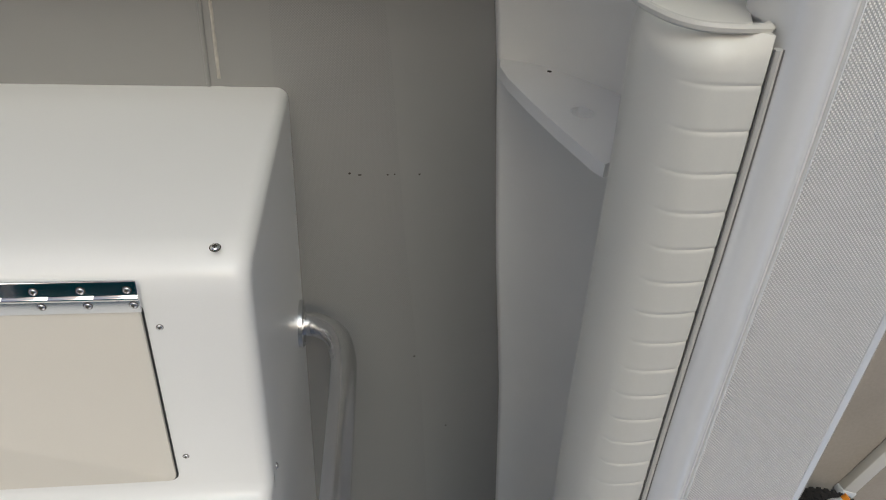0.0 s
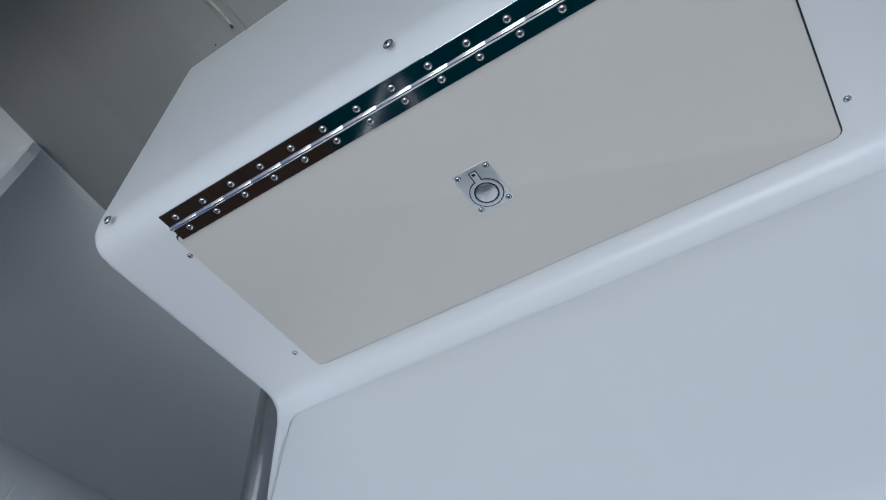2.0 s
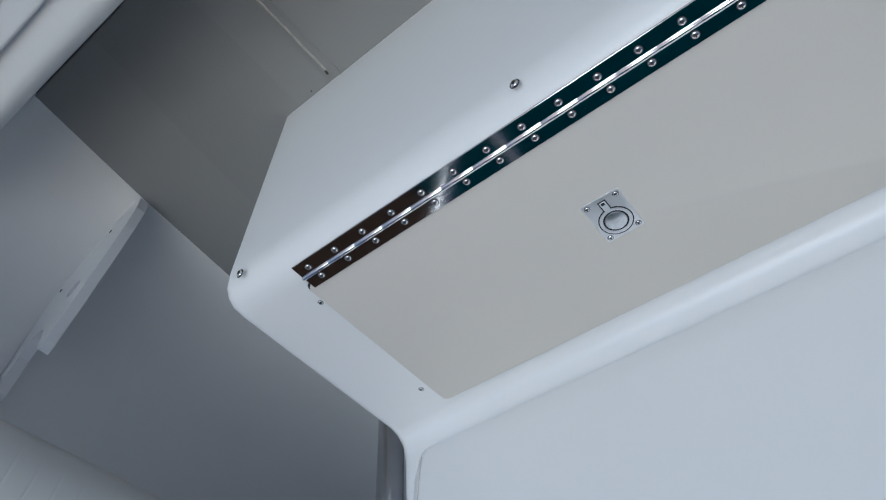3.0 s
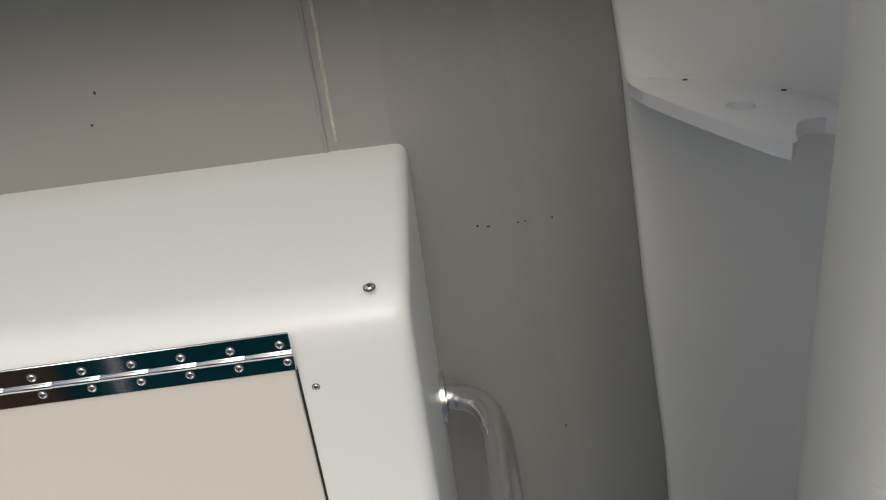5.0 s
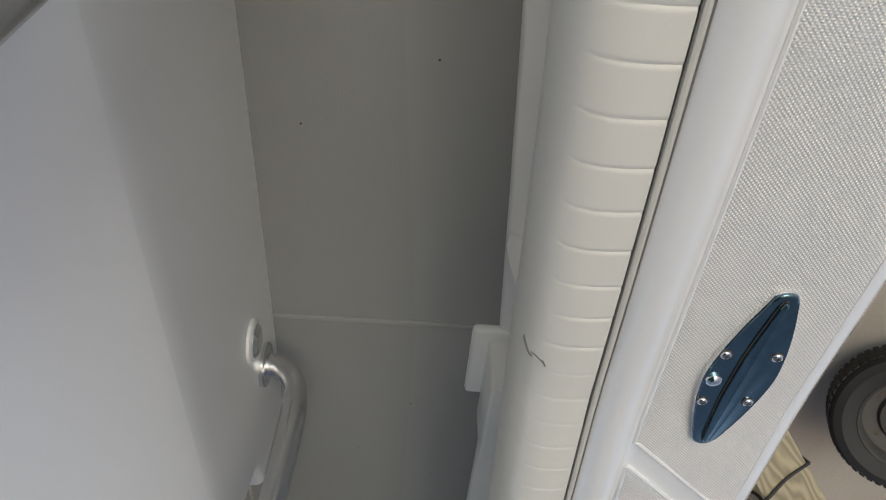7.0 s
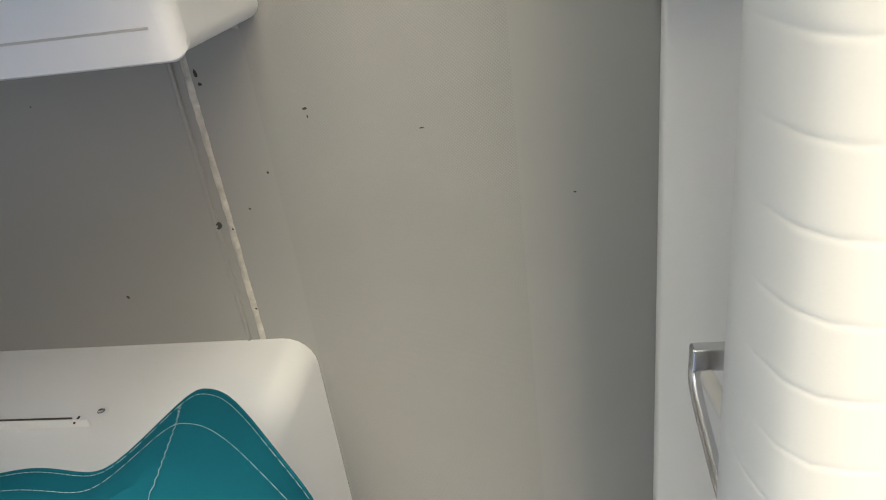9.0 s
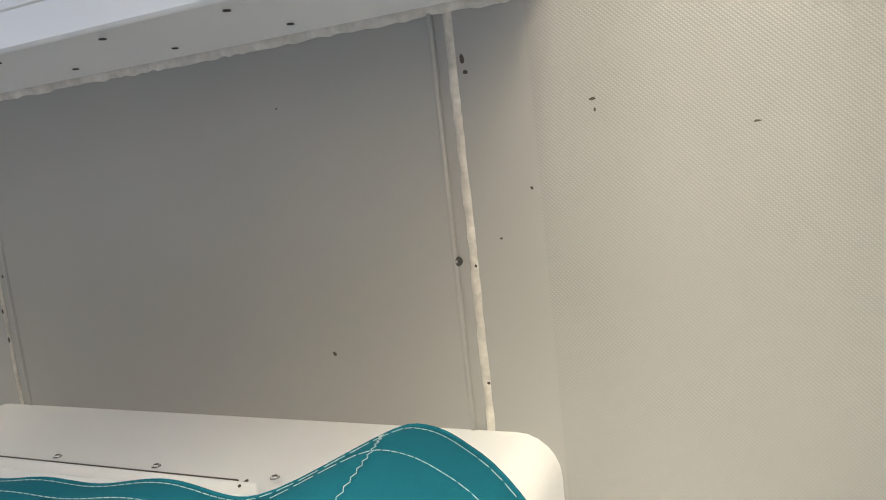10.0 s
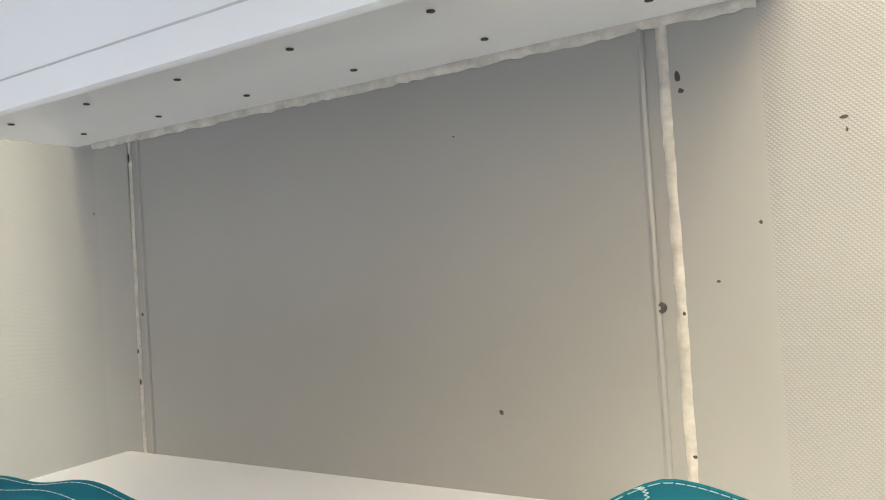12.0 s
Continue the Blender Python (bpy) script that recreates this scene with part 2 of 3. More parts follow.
deck = thing("floor", "grey moulded non-skid cockpit deck of the boat", "floor", kind="structure")
part("deck_base", grid([[(-floor_x(y) - 0.06, y, -0.02), (floor_x(y) + 0.06, y, -0.02)] for y in np.linspace(STERN, BOW_STEP + 0.05, 40)]), DECK_SMOOTH, deck)
part("deck_panel", floor_panel(lambda y: -SEAM + 0.012, lambda y: SEAM - 0.012, STERN, BOW_STEP), DECK_SMOOTH, deck)
for s in (1, -1):
    lo, mid = (lambda y, s=s: s * (SEAM + 0.012)), (lambda y, s=s: s * 0.50)
    far, hi = (lambda y, s=s: s * (floor_x(y, s) - 0.20)), (lambda y, s=s: s * (floor_x(y, s) + 0.03))
    for y0, y1 in ((STERN, -1.468), (-1.452, BOW_STEP)):
        part("deck_border", floor_panel(lo, mid, y0, y1), DECK_SMOOTH, deck)
        part("deck_panel", floor_panel(mid, far, y0, y1, 0.0), DECK, deck, "fine non-skid deck field")
        part("deck_border", floor_panel(far, hi, y0, y1), DECK_SMOOTH, deck)
    part("groove", box(*sorted((s * (SEAM - 0.013), s * (SEAM + 0.013))), STERN, BOW_STEP, -0.02, -0.0025), DECK_SMOOTH, deck)
    part("ridge", tube([(s * (SEAM - 0.015), y, -0.001) for y in np.linspace(STERN, BOW_STEP, 40)], 0.004, 8), DECK_SMOOTH, deck)
    part("ridge", tube([(s * 0.53, -1.46, -0.001), (s * 1.0, -1.46, -0.001)], 0.006, 8), DECK_SMOOTH, deck)

# ---- hull sides and gunwales ----
YS = list(np.linspace(STERN, 3.3, 110))
for s, side in ((1, "wall_starboard"), (-1, "wall_port")):
    rows = []
    for y in YS:
        f, p, z = floor_x(y, s), pad_x(y, s), rail_z(y)
        k = flare(y, s)
        prof = [(f - 0.006, -0.004), (f, 0.002), (f + 0.02 * k, 0.008), (f + 0.045 * k, 0.022), (f + 0.08 * k, 0.05), (f + 0.128 * k, 0.11), (f + 0.165 * k, 0.165), (f + 0.185 * k, 0.24), (f + 0.19 * k, 0.34), (f + 0.19 * k, z - 0.12), (p + 0.09, z - 0.03)]
        rows.append([(s * x, y, zz) for x, zz in prof])
    ob = part(side, grid(rows), LINER)
    tagged(ob, "off-white moulded inner hull side of the boat", "wall", kind="structure")
    mod = ob.modifiers.new("thick", "SOLIDIFY")
    mod.thickness, mod.offset = 0.012, -1 if s > 0 else 1

    rail = thing("gunwale", "white moulded gunwale cap with diamond non-skid panels", "gunwale", kind="structure")
    rows = []
    for y in YS:
        p, o, z = pad_x(y, s), outer_x(y, s), rail_z(y)
        prof = [(p + 0.01, z - 0.07), (p + 0.002, z - 0.03), (p + 0.003, z - 0.008), (p + 0.007, z + 0.006), (p + 0.016, z + 0.0155), (p + 0.028, z + 0.0190), (p + 0.039, z + 0.0155), (p + 0.048, z + 0.0085), (p + 0.054, z + 0.0025), (p + 0.064, z),
                (o - 0.03, z), (o - 0.012, z - 0.001), (o - 0.004, z - 0.006), (o, z - 0.016), (o - 0.002, z - 0.07), (o - 0.03, z - 0.09), (o - 0.045, z - 0.5), (o - 0.25, z - 0.9), (o - 0.5, z - 1.15), (0.0, z - 1.45)]
        rows.append([(s * x, y, zz) for x, zz in prof])
    part("cap", grid(rows), CAP, rail)
    # raised non-skid fields with slanted ends
    for ya, yb, yc, yd in ((1.1, 1.1, -0.925, -1.061), (-0.971, -1.111, -1.9, -1.9), (-1.95, -1.95, -3.4, -3.4)):
        bm = bmesh.new()
        rows_ = []
        for u in np.linspace(0, 1, 40):
            yi, yo = ya + (yc - ya) * u, yb + (yd - yb) * u
            rows_.append([(s * (pad_x(yi, s) + 0.056), yi, rail_z(yi) - 0.002), (s * (pad_x(yi, s) + 0.0575), yi, rail_z(yi) + 0.0025)]
                         + [(s * ((pad_x(yi, s) + 0.060) * (1 - w) + (outer_x(yo, s) - 0.027) * w), yi * (1 - w) + yo * w, rail_z(yi * (1 - w) + yo * w) + 0.0035) for w in np.linspace(0, 1, 8)]
                         + [(s * (outer_x(yo, s) - 0.0245), yo, rail_z(yo) + 0.0025), (s * (outer_x(yo, s) - 0.023), yo, rail_z(yo) - 0.002)])
        grid(rows_, bm=bm)
        for row, d in ((rows_[0], 1), (rows_[-1], -1)):
            sgn = 1 if d > 0 else -1
            grid([[(x, y + sgn * 0.002, zz - 0.001) for x, y, zz in row[1:-1]], [(x, y + sgn * 0.004, zz - 0.006) for x, y, zz in row[1:-1]]], bm=bm)
            grid([row[1:-1], [(x, y + sgn * 0.002, zz - 0.001) for x, y, zz in row[1:-1]]], bm=bm)
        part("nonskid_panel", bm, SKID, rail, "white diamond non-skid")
        edge = [r[1] for r in rows_] + list(rows_[-1][2:-2]) + [r[-2] for r in rows_[::-1]] + list(rows_[0][2:-2])[::-1]
        edge.append(edge[0])
        part("panel_edge", tube([(x, y, zz - 0.0016) for x, y, zz in edge], 0.0030, 8), CAP, rail, "smooth rounded edge")

    # coaming pad: stitched ribs across the top of a fat roll
    pad = thing("coaming_pad", "white stitched vinyl coaming bolster along the gunwale", "bolster", group="coaming bolsters")
    y_end = 0.3665
    ys = []
    k = 0
    y = y_end
    seams = set()
    while y > -3.3:
        ribs = 0.0385 if y > -0.47 else 0.0415
        if k:
            ys += [y + 0.009, y + 0.005, y + 0.0032, y + 0.0012, y, y - 0.0012, y - 0.0032, y - 0.005, y - 0.009]
            seams.add(y)
        else:
            ys += [y]
        ys += [y - ribs * 0.35, y - ribs * 0.65]
        y -= ribs
        k += 1
    rows = []
    PROF = [(-0.004, -0.03), (-0.0018, -0.002), (-0.0028, 0.0034), (-0.022, 0.0060), (-0.04, 0.0055), (-0.055, 0.001), (-0.067, -0.013), (-0.074, -0.036), (-0.0775, -0.058), (-0.0765, -0.083), (-0.069, -0.107), (-0.052, -0.126), (-0.02, -0.135), (0.03, -0.135)]
    for y in ys:
        p, z = pad_x(y, s), rail_z(y)
        near = min((abs(y - q) for q in seams), default=1)
        dip = 0.0012 * max(0, 1 - near / 0.0026) * (1.0 if y > -0.8 or s < 0 else 0.45)
        rim = 0.02 * max(0, 1 - (y_end - y) / 0.025) ** 2
        row = []
        for i, (a, b) in enumerate(PROF):
            w = 1.0 if 1 < i < (9 if s < 0 or y < -0.85 else 5) else (0.4 if i == 5 else 0.0)
            row.append((s * (p + a + (dip * 0.4 * w if i > 4 else 0) + rim * (0.6 if i > 4 else 0)), y, z + b - dip * w * (1 if i < 8 else 0) - rim * (1 if 2 < i < 8 else 0)))
        rows.append(row)
    bm = grid(rows)
    bm.faces.new([bm.verts[i] for i in range(len(PROF))]) if bm.verts.ensure_lookup_table() is None else None
    part("cushion", bm, VINYL, pad)
    for dx, r, lift, mat in ((0.0022, 0.0034, 0.0028, PIPING), (-0.0013, 0.0008, 0.0042, TEAR_AND_GAP), (0.0058, 0.0009, 0.0042, TEAR_AND_GAP)):
        part("piping", tube([(s * (pad_x(y, s) + dx), y, rail_z(y) + lift) for y in np.linspace(-3.3, y_end - 0.01, 60)], r, 8), mat, pad)
    part("end_piping", tube(curve([(s * (pad_x(y_end, s) + a), y_end + 0.002, rail_z(y_end) + b - 0.012) for a, b in PROF[1:11]], 4), 0.004, 8), PIPING, pad)
    if s > 0:
        prof_a, prof_z = [q[0] for q in PROF[2:9]][::-1], [q[1] for q in PROF[2:9]][::-1]

        def on_pad(a, y, lift):
            return (pad_x(y) + a, y, rail_z(y) + float(np.interp(a, prof_a, prof_z)) + lift)

        slit = tube(curve([on_pad(a, y, 0.0003) for a, y in ((-0.0715, -0.794), (-0.0705, -0.799), (-0.068, -0.804), (-0.064, -0.806))], 4), [0.0007] + [0.0016] * 11 + [0.0007], 6)
        tube([on_pad(-0.066, -0.801, 0.0002), on_pad(-0.060, -0.8005, 0.0002), on_pad(-0.055, -0.802, 0.0002)], 0.0007, 6, bm=slit)
        tube([on_pad(-0.056, -0.799, 0.0002), on_pad(-0.053, -0.806, 0.0002)], 0.0009, 6, bm=slit)
        part("tear", slit, TEAR_AND_GAP, pad, "torn slit in the vinyl")

# ---- bow casting deck ----
cd = thing("casting_deck", "raised off-white forward casting deck with non-skid lid", "deck", kind="structure")
bm = bmesh.new()
rows = []
for y, z in ((BOW_STEP + 0.004, -0.02), (BOW_STEP, 0.20), (BOW_STEP + 0.004, 0.235), (BOW_STEP + 0.016, 0.247), (BOW_STEP + 0.03, 0.25), (1.0, 0.25), (2.0, 0.25), (3.1, 0.25)):
    rows.append([(u * (floor_x(y, u) + (0.04 if z < 0.1 else 0.185 * flare(y, u))), y, z) for u in np.linspace(-1, 1, 15)])
part("deck_top", grid(rows), LINER, cd)
part("lid", box(-0.75, 0.75, BOW_STEP + 0.07, 0.8, 0.251, 0.262, 0.005), GEL, cd)
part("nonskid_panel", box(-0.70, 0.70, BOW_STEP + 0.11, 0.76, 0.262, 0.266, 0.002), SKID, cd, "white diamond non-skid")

transom = part("wall_transom", prism([(-1.27, 0.64), (1.23, 0.64), (1.18, 0.1), (0.8, -0.45), (0.0, -0.8), (-0.84, -0.45), (-1.22, 0.1)], 0, 0.08, pose(0, STERN + 0.04, 0, 90, 0, 0)), GEL)
tagged(transom, "white moulded transom closing the boat's stern", "transom", kind="structure")

# ---- console with its front seat ----
console = thing("console", "white fibreglass centre console with a boxed front seat", "console")


def seat_half(z):
    return 0.523 - 0.012 * z / 0.53


rows = []
# seat box: front face and top, rounded
prof = [(0.036, -0.01), (0.036, 0.02), (0.033, 0.25), (0.030, 0.47), (0.027, 0.498), (0.018, 0.515), (0.004, 0.525), (-0.02, 0.529), (-0.10, 0.529), (-0.2, 0.529), (-0.345, 0.529), (-0.36, 0.533), (-0.370, 0.545), (-0.374, 0.57), (-0.374, 0.7), (-0.378, 0.98), (-0.39, 1.02), (-0.42, 1.035), (-0.9, 1.05), (-1.4, 1.05), (-1.60, 1.04), (-1.64, 1.02), (-1.65, 0.98), (-1.66, 0.5), (-1.668, 0.30), (-1.678, 0.255), (-1.70, 0.238), (-1.74, 0.228), (-1.775, 0.225), (-1.787, 0.221), (-1.790, 0.213), (-1.788, 0.205), (-1.785, 0.199), (-1.785, 0.1), (-1.785, -0.01)]


def half_at(y, z):
    """Half width of the console at a place."""
    low = seat_half(min(z, 0.53)) + 0.01 * np.interp(-y, [0.0, 1.4], [0, 1])
    k = max(0.0, z - 0.445)
    lean = 0.50 * (math.sqrt(k * k + 0.0009) - 0.03) * float(np.interp(-y, [0.37, 0.75], [0.0, 1.0]))
    return low - 0.06 * max(0, (z - 0.47) / 0.55) ** 1.3 - lean


bm = bmesh.new()
N = len(prof)
R = 0.02
for s in (1, -1):
    o = 0.030 if s < 0 else 0
    turn = []
    for i, (y, z) in enumerate(prof):
        a, b = prof[max(i - 1, 0)], prof[min(i + 1, N - 1)]
        turn.append(Vector((b[0] - a[0], b[1] - a[1])).normalized())
    wide = [half_at(y - R * d.y, z + R * d.x) + o for (y, z), d in zip(prof, turn)]
    grid([[(s * (h - R) * u, y, z) for u in np.linspace(0, 1, 8)] for (y, z), h in zip(prof, wide)], bm=bm)
    edge = []
    for (y, z), d, h in zip(prof, turn, wide):
        row = []
        for t in np.linspace(0, 90, 6):
            k = R * (1 - math.cos(radians(t)))
            row.append((s * (h - R + R * math.sin(radians(t))), y - k * d.y, z + k * d.x))
        edge.append(row)
    grid(edge, bm=bm)
    # side wall in fields that meet the rounded edge
    inset = [(row[-1][1], row[-1][2]) for row in edge]
    front, face, rear, foot = inset[0:8], inset[13:18], inset[20:25][::-1], inset[27:][::-1]

    def line(pts):
        return lambda z: float(np.interp(z, [q[1] for q in pts], [q[0] for q in pts]))

    mid = face[0][0]
    gap = [(mid, inset[10][1])] + inset[10:14]
    bm.faces.new([bm.verts.new((s * (half_at(y, z) + o), y, z)) for y, z in gap])
    top_z, back_y = inset[18][1], rear[0][0]
    bm.faces.new([bm.verts.new((s * (half_at(y, z) + o), y, z)) for y, z in inset[24:28] + [(back_y, inset[27][1])]])
    for za, zb, lo, hi, k in ((-0.01, front[-1][1], lambda z: mid, line(front), 26), (-0.01, face[0][1], line(rear), lambda z: mid, 24),
                              (face[0][1], top_z, line(rear), line(face), 20), (-0.01, foot[-1][1], line(foot), lambda z: back_y, 14)):
        rows = []
        for z in sorted(list(np.linspace(za, zb, k)) + [q[1] for q in front + face + rear + foot if za < q[1] < zb]):
            rows.append([(s * (half_at(y, z) + o), y, z) for y in np.linspace(lo(z), hi(z), 16)])
        grid(rows, bm=bm)
bmesh.ops.remove_doubles(bm, verts=bm.verts, dist=0.0005)
part("body", bm, GEL, console)

# plates added inside so cracks in the side mesh show white, not dark
for s in (1, -1):
    x = s * (0.488 + (0.030 if s < 0 else 0))
    part("side_backing", box(min(x, x + s * 0.006), max(x, x + s * 0.006), -0.42, -0.30, 0.36, 0.52), GEL, console)

# hatch lid, hinge, ring pull
hatch = part("hatch", prism(rounded(0.79, 0.306, 0.010), 0, 0.005, pose(-0.012, -0.180, 0.5295), 0.0015), CREAM, console, "cream plastic hatch lid")
part("hatch_gap_shade", prism(rounded(0.7955, 0.3125, 0.012), 0, 0.0008, pose(-0.012, -0.180, 0.5292)), BLACK, console, "black sheet painted as the shaded hatch gap")
for y0, y1 in ((-0.010, 0.012), (-0.033, -0.013)):
    leaf = part("hinge_leaf", box(-0.396, 0.386, y0, y1, 0.5345, 0.537, 0.0006, 1), CHROME, hatch, "polished stainless hinge leaf")
pts, rad = [], []
for i in range(16):
    x0 = -0.396 + i * 0.0489
    pts += [(x0, -0.0115, 0.5375), (x0 + 0.001, -0.0115, 0.5375), (x0 + 0.048, -0.0115, 0.5375), (x0 + 0.0488, -0.0115, 0.5375)]
    rad += [0.0027, 0.0032, 0.0032, 0.0027]
part("hinge_pin", tube(pts, rad, 10), CHROME, hatch)
for i in range(16):
    screw(hatch, (0.375 - 0.05 * i, 0.0, 0.537), size=0.95)
    screw(hatch, (0.379 - 0.05 * i, -0.0215, 0.537), size=0.95)
for x, y in ((0.400, -0.062), (0.400, -0.290), (-0.416, -0.062), (-0.424, -0.293)):
    screw(console, (x, y, 0.529), size=0.8)
for x in (0.471, -0.009, -0.489):
    screw(console, (x, 0.0335, 0.503), (0, 1, 0.25), size=1.25)
screw(console, (0.5165, -0.339, 0.512), (1, 0, 0), size=1.0)
screw(console, (half_at(-0.425, 0.623) + 0.0005, -0.425, 0.623), (1, 0, 0.1), size=1.2)

pull = part("ring_pull", prism(rounded(0.052, 0.068, 0.004), 0, 0.002, pose(-0.009, -0.174, 0.5345), 0.0008), SATIN, hatch, "satin flush ring pull latch")
at = pose(-0.009, -0.182, 0.5345)
part("recess", lathe([(0.0222, 0.0018), (0.0221, 0.0024), (0.0208, 0.0024), (0.0207, 0.0018)], 36, at), BLACK, pull, "painted dark gap round the ring")
part("ring", lathe([(0.0207, 0.002), (0.0205, 0.0028), (0.0190, 0.0031), (0.0165, 0.0029), (0.0160, 0.002)], 36, at), SATIN, pull)
part("cup", lathe([(0.0160, 0.0018), (0.0159, 0.0026), (0.0143, 0.0026), (0.0142, 0.0018)], 32, at), BLACK, pull, "painted dark gap round the dome")
part("dome", lathe([(0.0142, 0.002), (0.0135, 0.0032), (0.009, 0.0044), (0.003, 0.0049), (0.0005, 0.005)], 28, at), TARNISH, pull)
part("slot", box(-0.0145, -0.0035, -0.162, -0.1455, 0.5360, 0.5369), BLACK, pull, "painted dark gap round the tab")
part("tab", box(-0.0131, -0.0049, -0.164, -0.1470, 0.5362, 0.5373, 0.0004, 1), SATIN, pull)
part("finger_notch", box(-0.0115, -0.0065, -0.1525, -0.1480, 0.5368, 0.5375, 0.0004, 1), BLACK, pull)
for dx in (-0.02, 0.02):
    for dy in (-0.028, 0.028):
        screw(pull, (-0.009 + dx, -0.174 + dy, 0.5363), size=0.75)

# upholstered backrest on the console front
back = thing("backrest_cushion", "smooth white vinyl backrest on the console front", "cushion", (0, -0.40, 0.574))
half = [(0.0, 0.039), (0.30, 0.039), (0.474, 0.038), (0.488, 0.035), (0.496, 0.029), (0.527, -0.004), (0.529, -0.03), (0.50, -0.04)]
ring = [(x + (0.018 if 0.4 < x < 0.51 and y > 0 else 0), y) for x, y in half] + [(-x, y) for x, y in half[::-1][:-1]]
rows = []
for z, k, d in ((0.004, 0.972, -0.006), (0.006, 0.976, -0.002), (0.012, 0.982, 0.0), (0.05, 1.0, 0.0), (0.2, 0.995, 0.0), (0.34, 0.975, 0.0), (0.37, 0.965, -0.004), (0.385, 0.95, -0.015)):
    rows.append([(x * k, y + d, z) for x, y in ring])
part("cover", grid(rows, True, True), GEL, back)
for s, e in ((1, 0.018), (-1, 0)):
    part("seam", tube([(s * 0.478 + e, 0.0375, 0.02), (s * 0.482 + e, 0.037, 0.2), (s * 0.47 + e, 0.037, 0.36)], 0.0009, 6), PIPING, back)
    part("snap", lathe([(0.008, 0), (0.008, 0.003), (0.006, 0.005), (0.001, 0.006)], 16, pose(s * 0.5215, -0.001, 0.058, 0, 0, 0) @ Matrix.Rotation(radians(s * 50), 4, "Y")), CHROME, back, "chrome snap button")

# pipes that rise to the awning
for s in (1, -1):
    for y, z, w, lean in ((-0.432, 0.076, 0.084, 0.0556), (-1.499, 0.107, 0.080, 0.072)):
        rail = thing("support_pipe", "brushed aluminium pipe leg of the canopy, bolted to the console", "pipe", (s * (half_at(y, z) + (0.030 if s < 0 else 0) + 0.001), y, z), group="canopy pipes")
        n = Vector((s, 0, 0))
        part("flange", lathe([(0.048, -0.004), (0.048, 0.006), (0.045, 0.009), (0.034, 0.010), (0.0, 0.010)], 28, pose(0, 0, 0, 0, s * 90, 0)), PIPE, rail)
        for a in range(4):
            ob = new("screw", SCREW)
            ob.matrix_world = Matrix.LocRotScale((s * 0.009, 0.038 * math.cos(a * 1.57 + 0.7), 0.038 * math.sin(a * 1.57 + 0.7)), n.to_track_quat("Z", "Y"), (0.7,) * 3)
            ob.parent = rail
        rise = [(s * (w - lean * (h - 0.2)), -0.001 - 0.045 * (h - 0.2), h) for h in (0.2, 0.7, 1.3, 1.95)]
        path = curve([(0, 0, 0), (s * 0.4 * w, 0, 0.006), (s * 0.8 * w, 0, 0.035), (s * 0.99 * w, 0, 0.09)] + rise, 8)
        part("pipe", tube(path, 0.0245, 20), PIPE, rail)

# round courtesy light
for s in (1, -1):
    lamp = thing("courtesy_light", "round chrome courtesy light in a white ring on the console side", "light", (s * (half_at(-1.36, 0.164) + (0.030 if s < 0 else 0)), -1.36, 0.164), group="courtesy lights")
    m = pose(0, 0, 0, 0, s * 90, 0)
    part("ring", lathe([(0.044, 0), (0.044, 0.006), (0.04, 0.009), (0.034, 0.009), (0.034, 0)], 32, m), WHITE_BOARD, lamp)
    part("bezel", lathe([(0.034, 0.004), (0.034, 0.011), (0.028, 0.016), (0.016, 0.019), (0.0, 0.0195)], 32, m), CHROME, lamp)

# ---- helm seat under its cover ----
seat = thing("helm_seat", "white rounded helm seat box on the cockpit deck", "seat", (0, -2.280, 0))
bm = prism([(x, y) for x, y in rounded(0.99, 0.62, 0.05, 7)], 0, 0.42, pose(0, -0.31, 0), 0.02, 3)
part("box", bm, GEL, seat)
part("slot", box(-0.35, 0.195, 0.009, 0.012, 0.193, 0.199, 0.001), DIRT_AND_SHADE, seat, "dark handle slot")
part("slot_end", box(0.203, 0.2055, 0.009, 0.0118, 0.190, 0.206, 0.001), DIRT_AND_SHADE, seat)
part("slot_lip", box(-0.36, 0.225, 0.0, 0.0135, 0.199, 0.203, 0.0015), GEL, seat)
for x in (0.064, 0.232, -0.1, -0.288):
    ob = new("screw", SCREW)
    ob.matrix_world = Matrix.LocRotScale((x, 0.0105, 0.180), Vector((0, 1, 0)).to_track_quat("Z", "Y"), (1,) * 3)
    ob.parent = seat

cover = thing("seat_cover", "teal canvas cover with white stitching draped over the helm seat", "cover", (0, -2.55, 0.415))
FRONT, BACK, LEFT, RIGHT = 0.395, -0.42, -0.68, 0.625


def cover_plan():
    """The cover's outline from above, in small steps."""
    out = []
    for cx, cy, a0, r in ((RIGHT - 0.09, FRONT - 0.09, 0, 0.09), (LEFT + 0.08, FRONT - 0.10, 90, 0.08), (LEFT + 0.08, BACK + 0.08, 180, 0.08), (RIGHT - 0.08, BACK + 0.08, 270, 0.08)):
        out += [(cx + r * math.cos(radians(a0 + a)), cy + r * math.sin(radians(a0 + a))) for a in np.linspace(0, 90, 12)]
    dense = []
    for i, p in enumerate(out):
        q = out[(i + 1) % len(out)]
        k = max(1, int(math.hypot(q[0] - p[0], q[1] - p[1]) / 0.007))
        dense += [(p[0] + (q[0] - p[0]) * j / k, p[1] + (q[1] - p[1]) * j / k) for j in range(k)]
    return dense


PLAN = cover_plan()


def droop(x, y):
    """How far the loose front corner hangs below the hem."""
    if y < 0.15:
        return 0.0
    d = x - 0.466
    return math.exp(-abs(d / 0.037) ** 2.5) if d < 0 else math.exp(-abs(d / 0.0976) ** 2.3)


def cover_point(x, y, up, off=0.0):
    """A place on the cover: up 0 at the hem, 1 at the top edge."""
    d = droop(x, y)
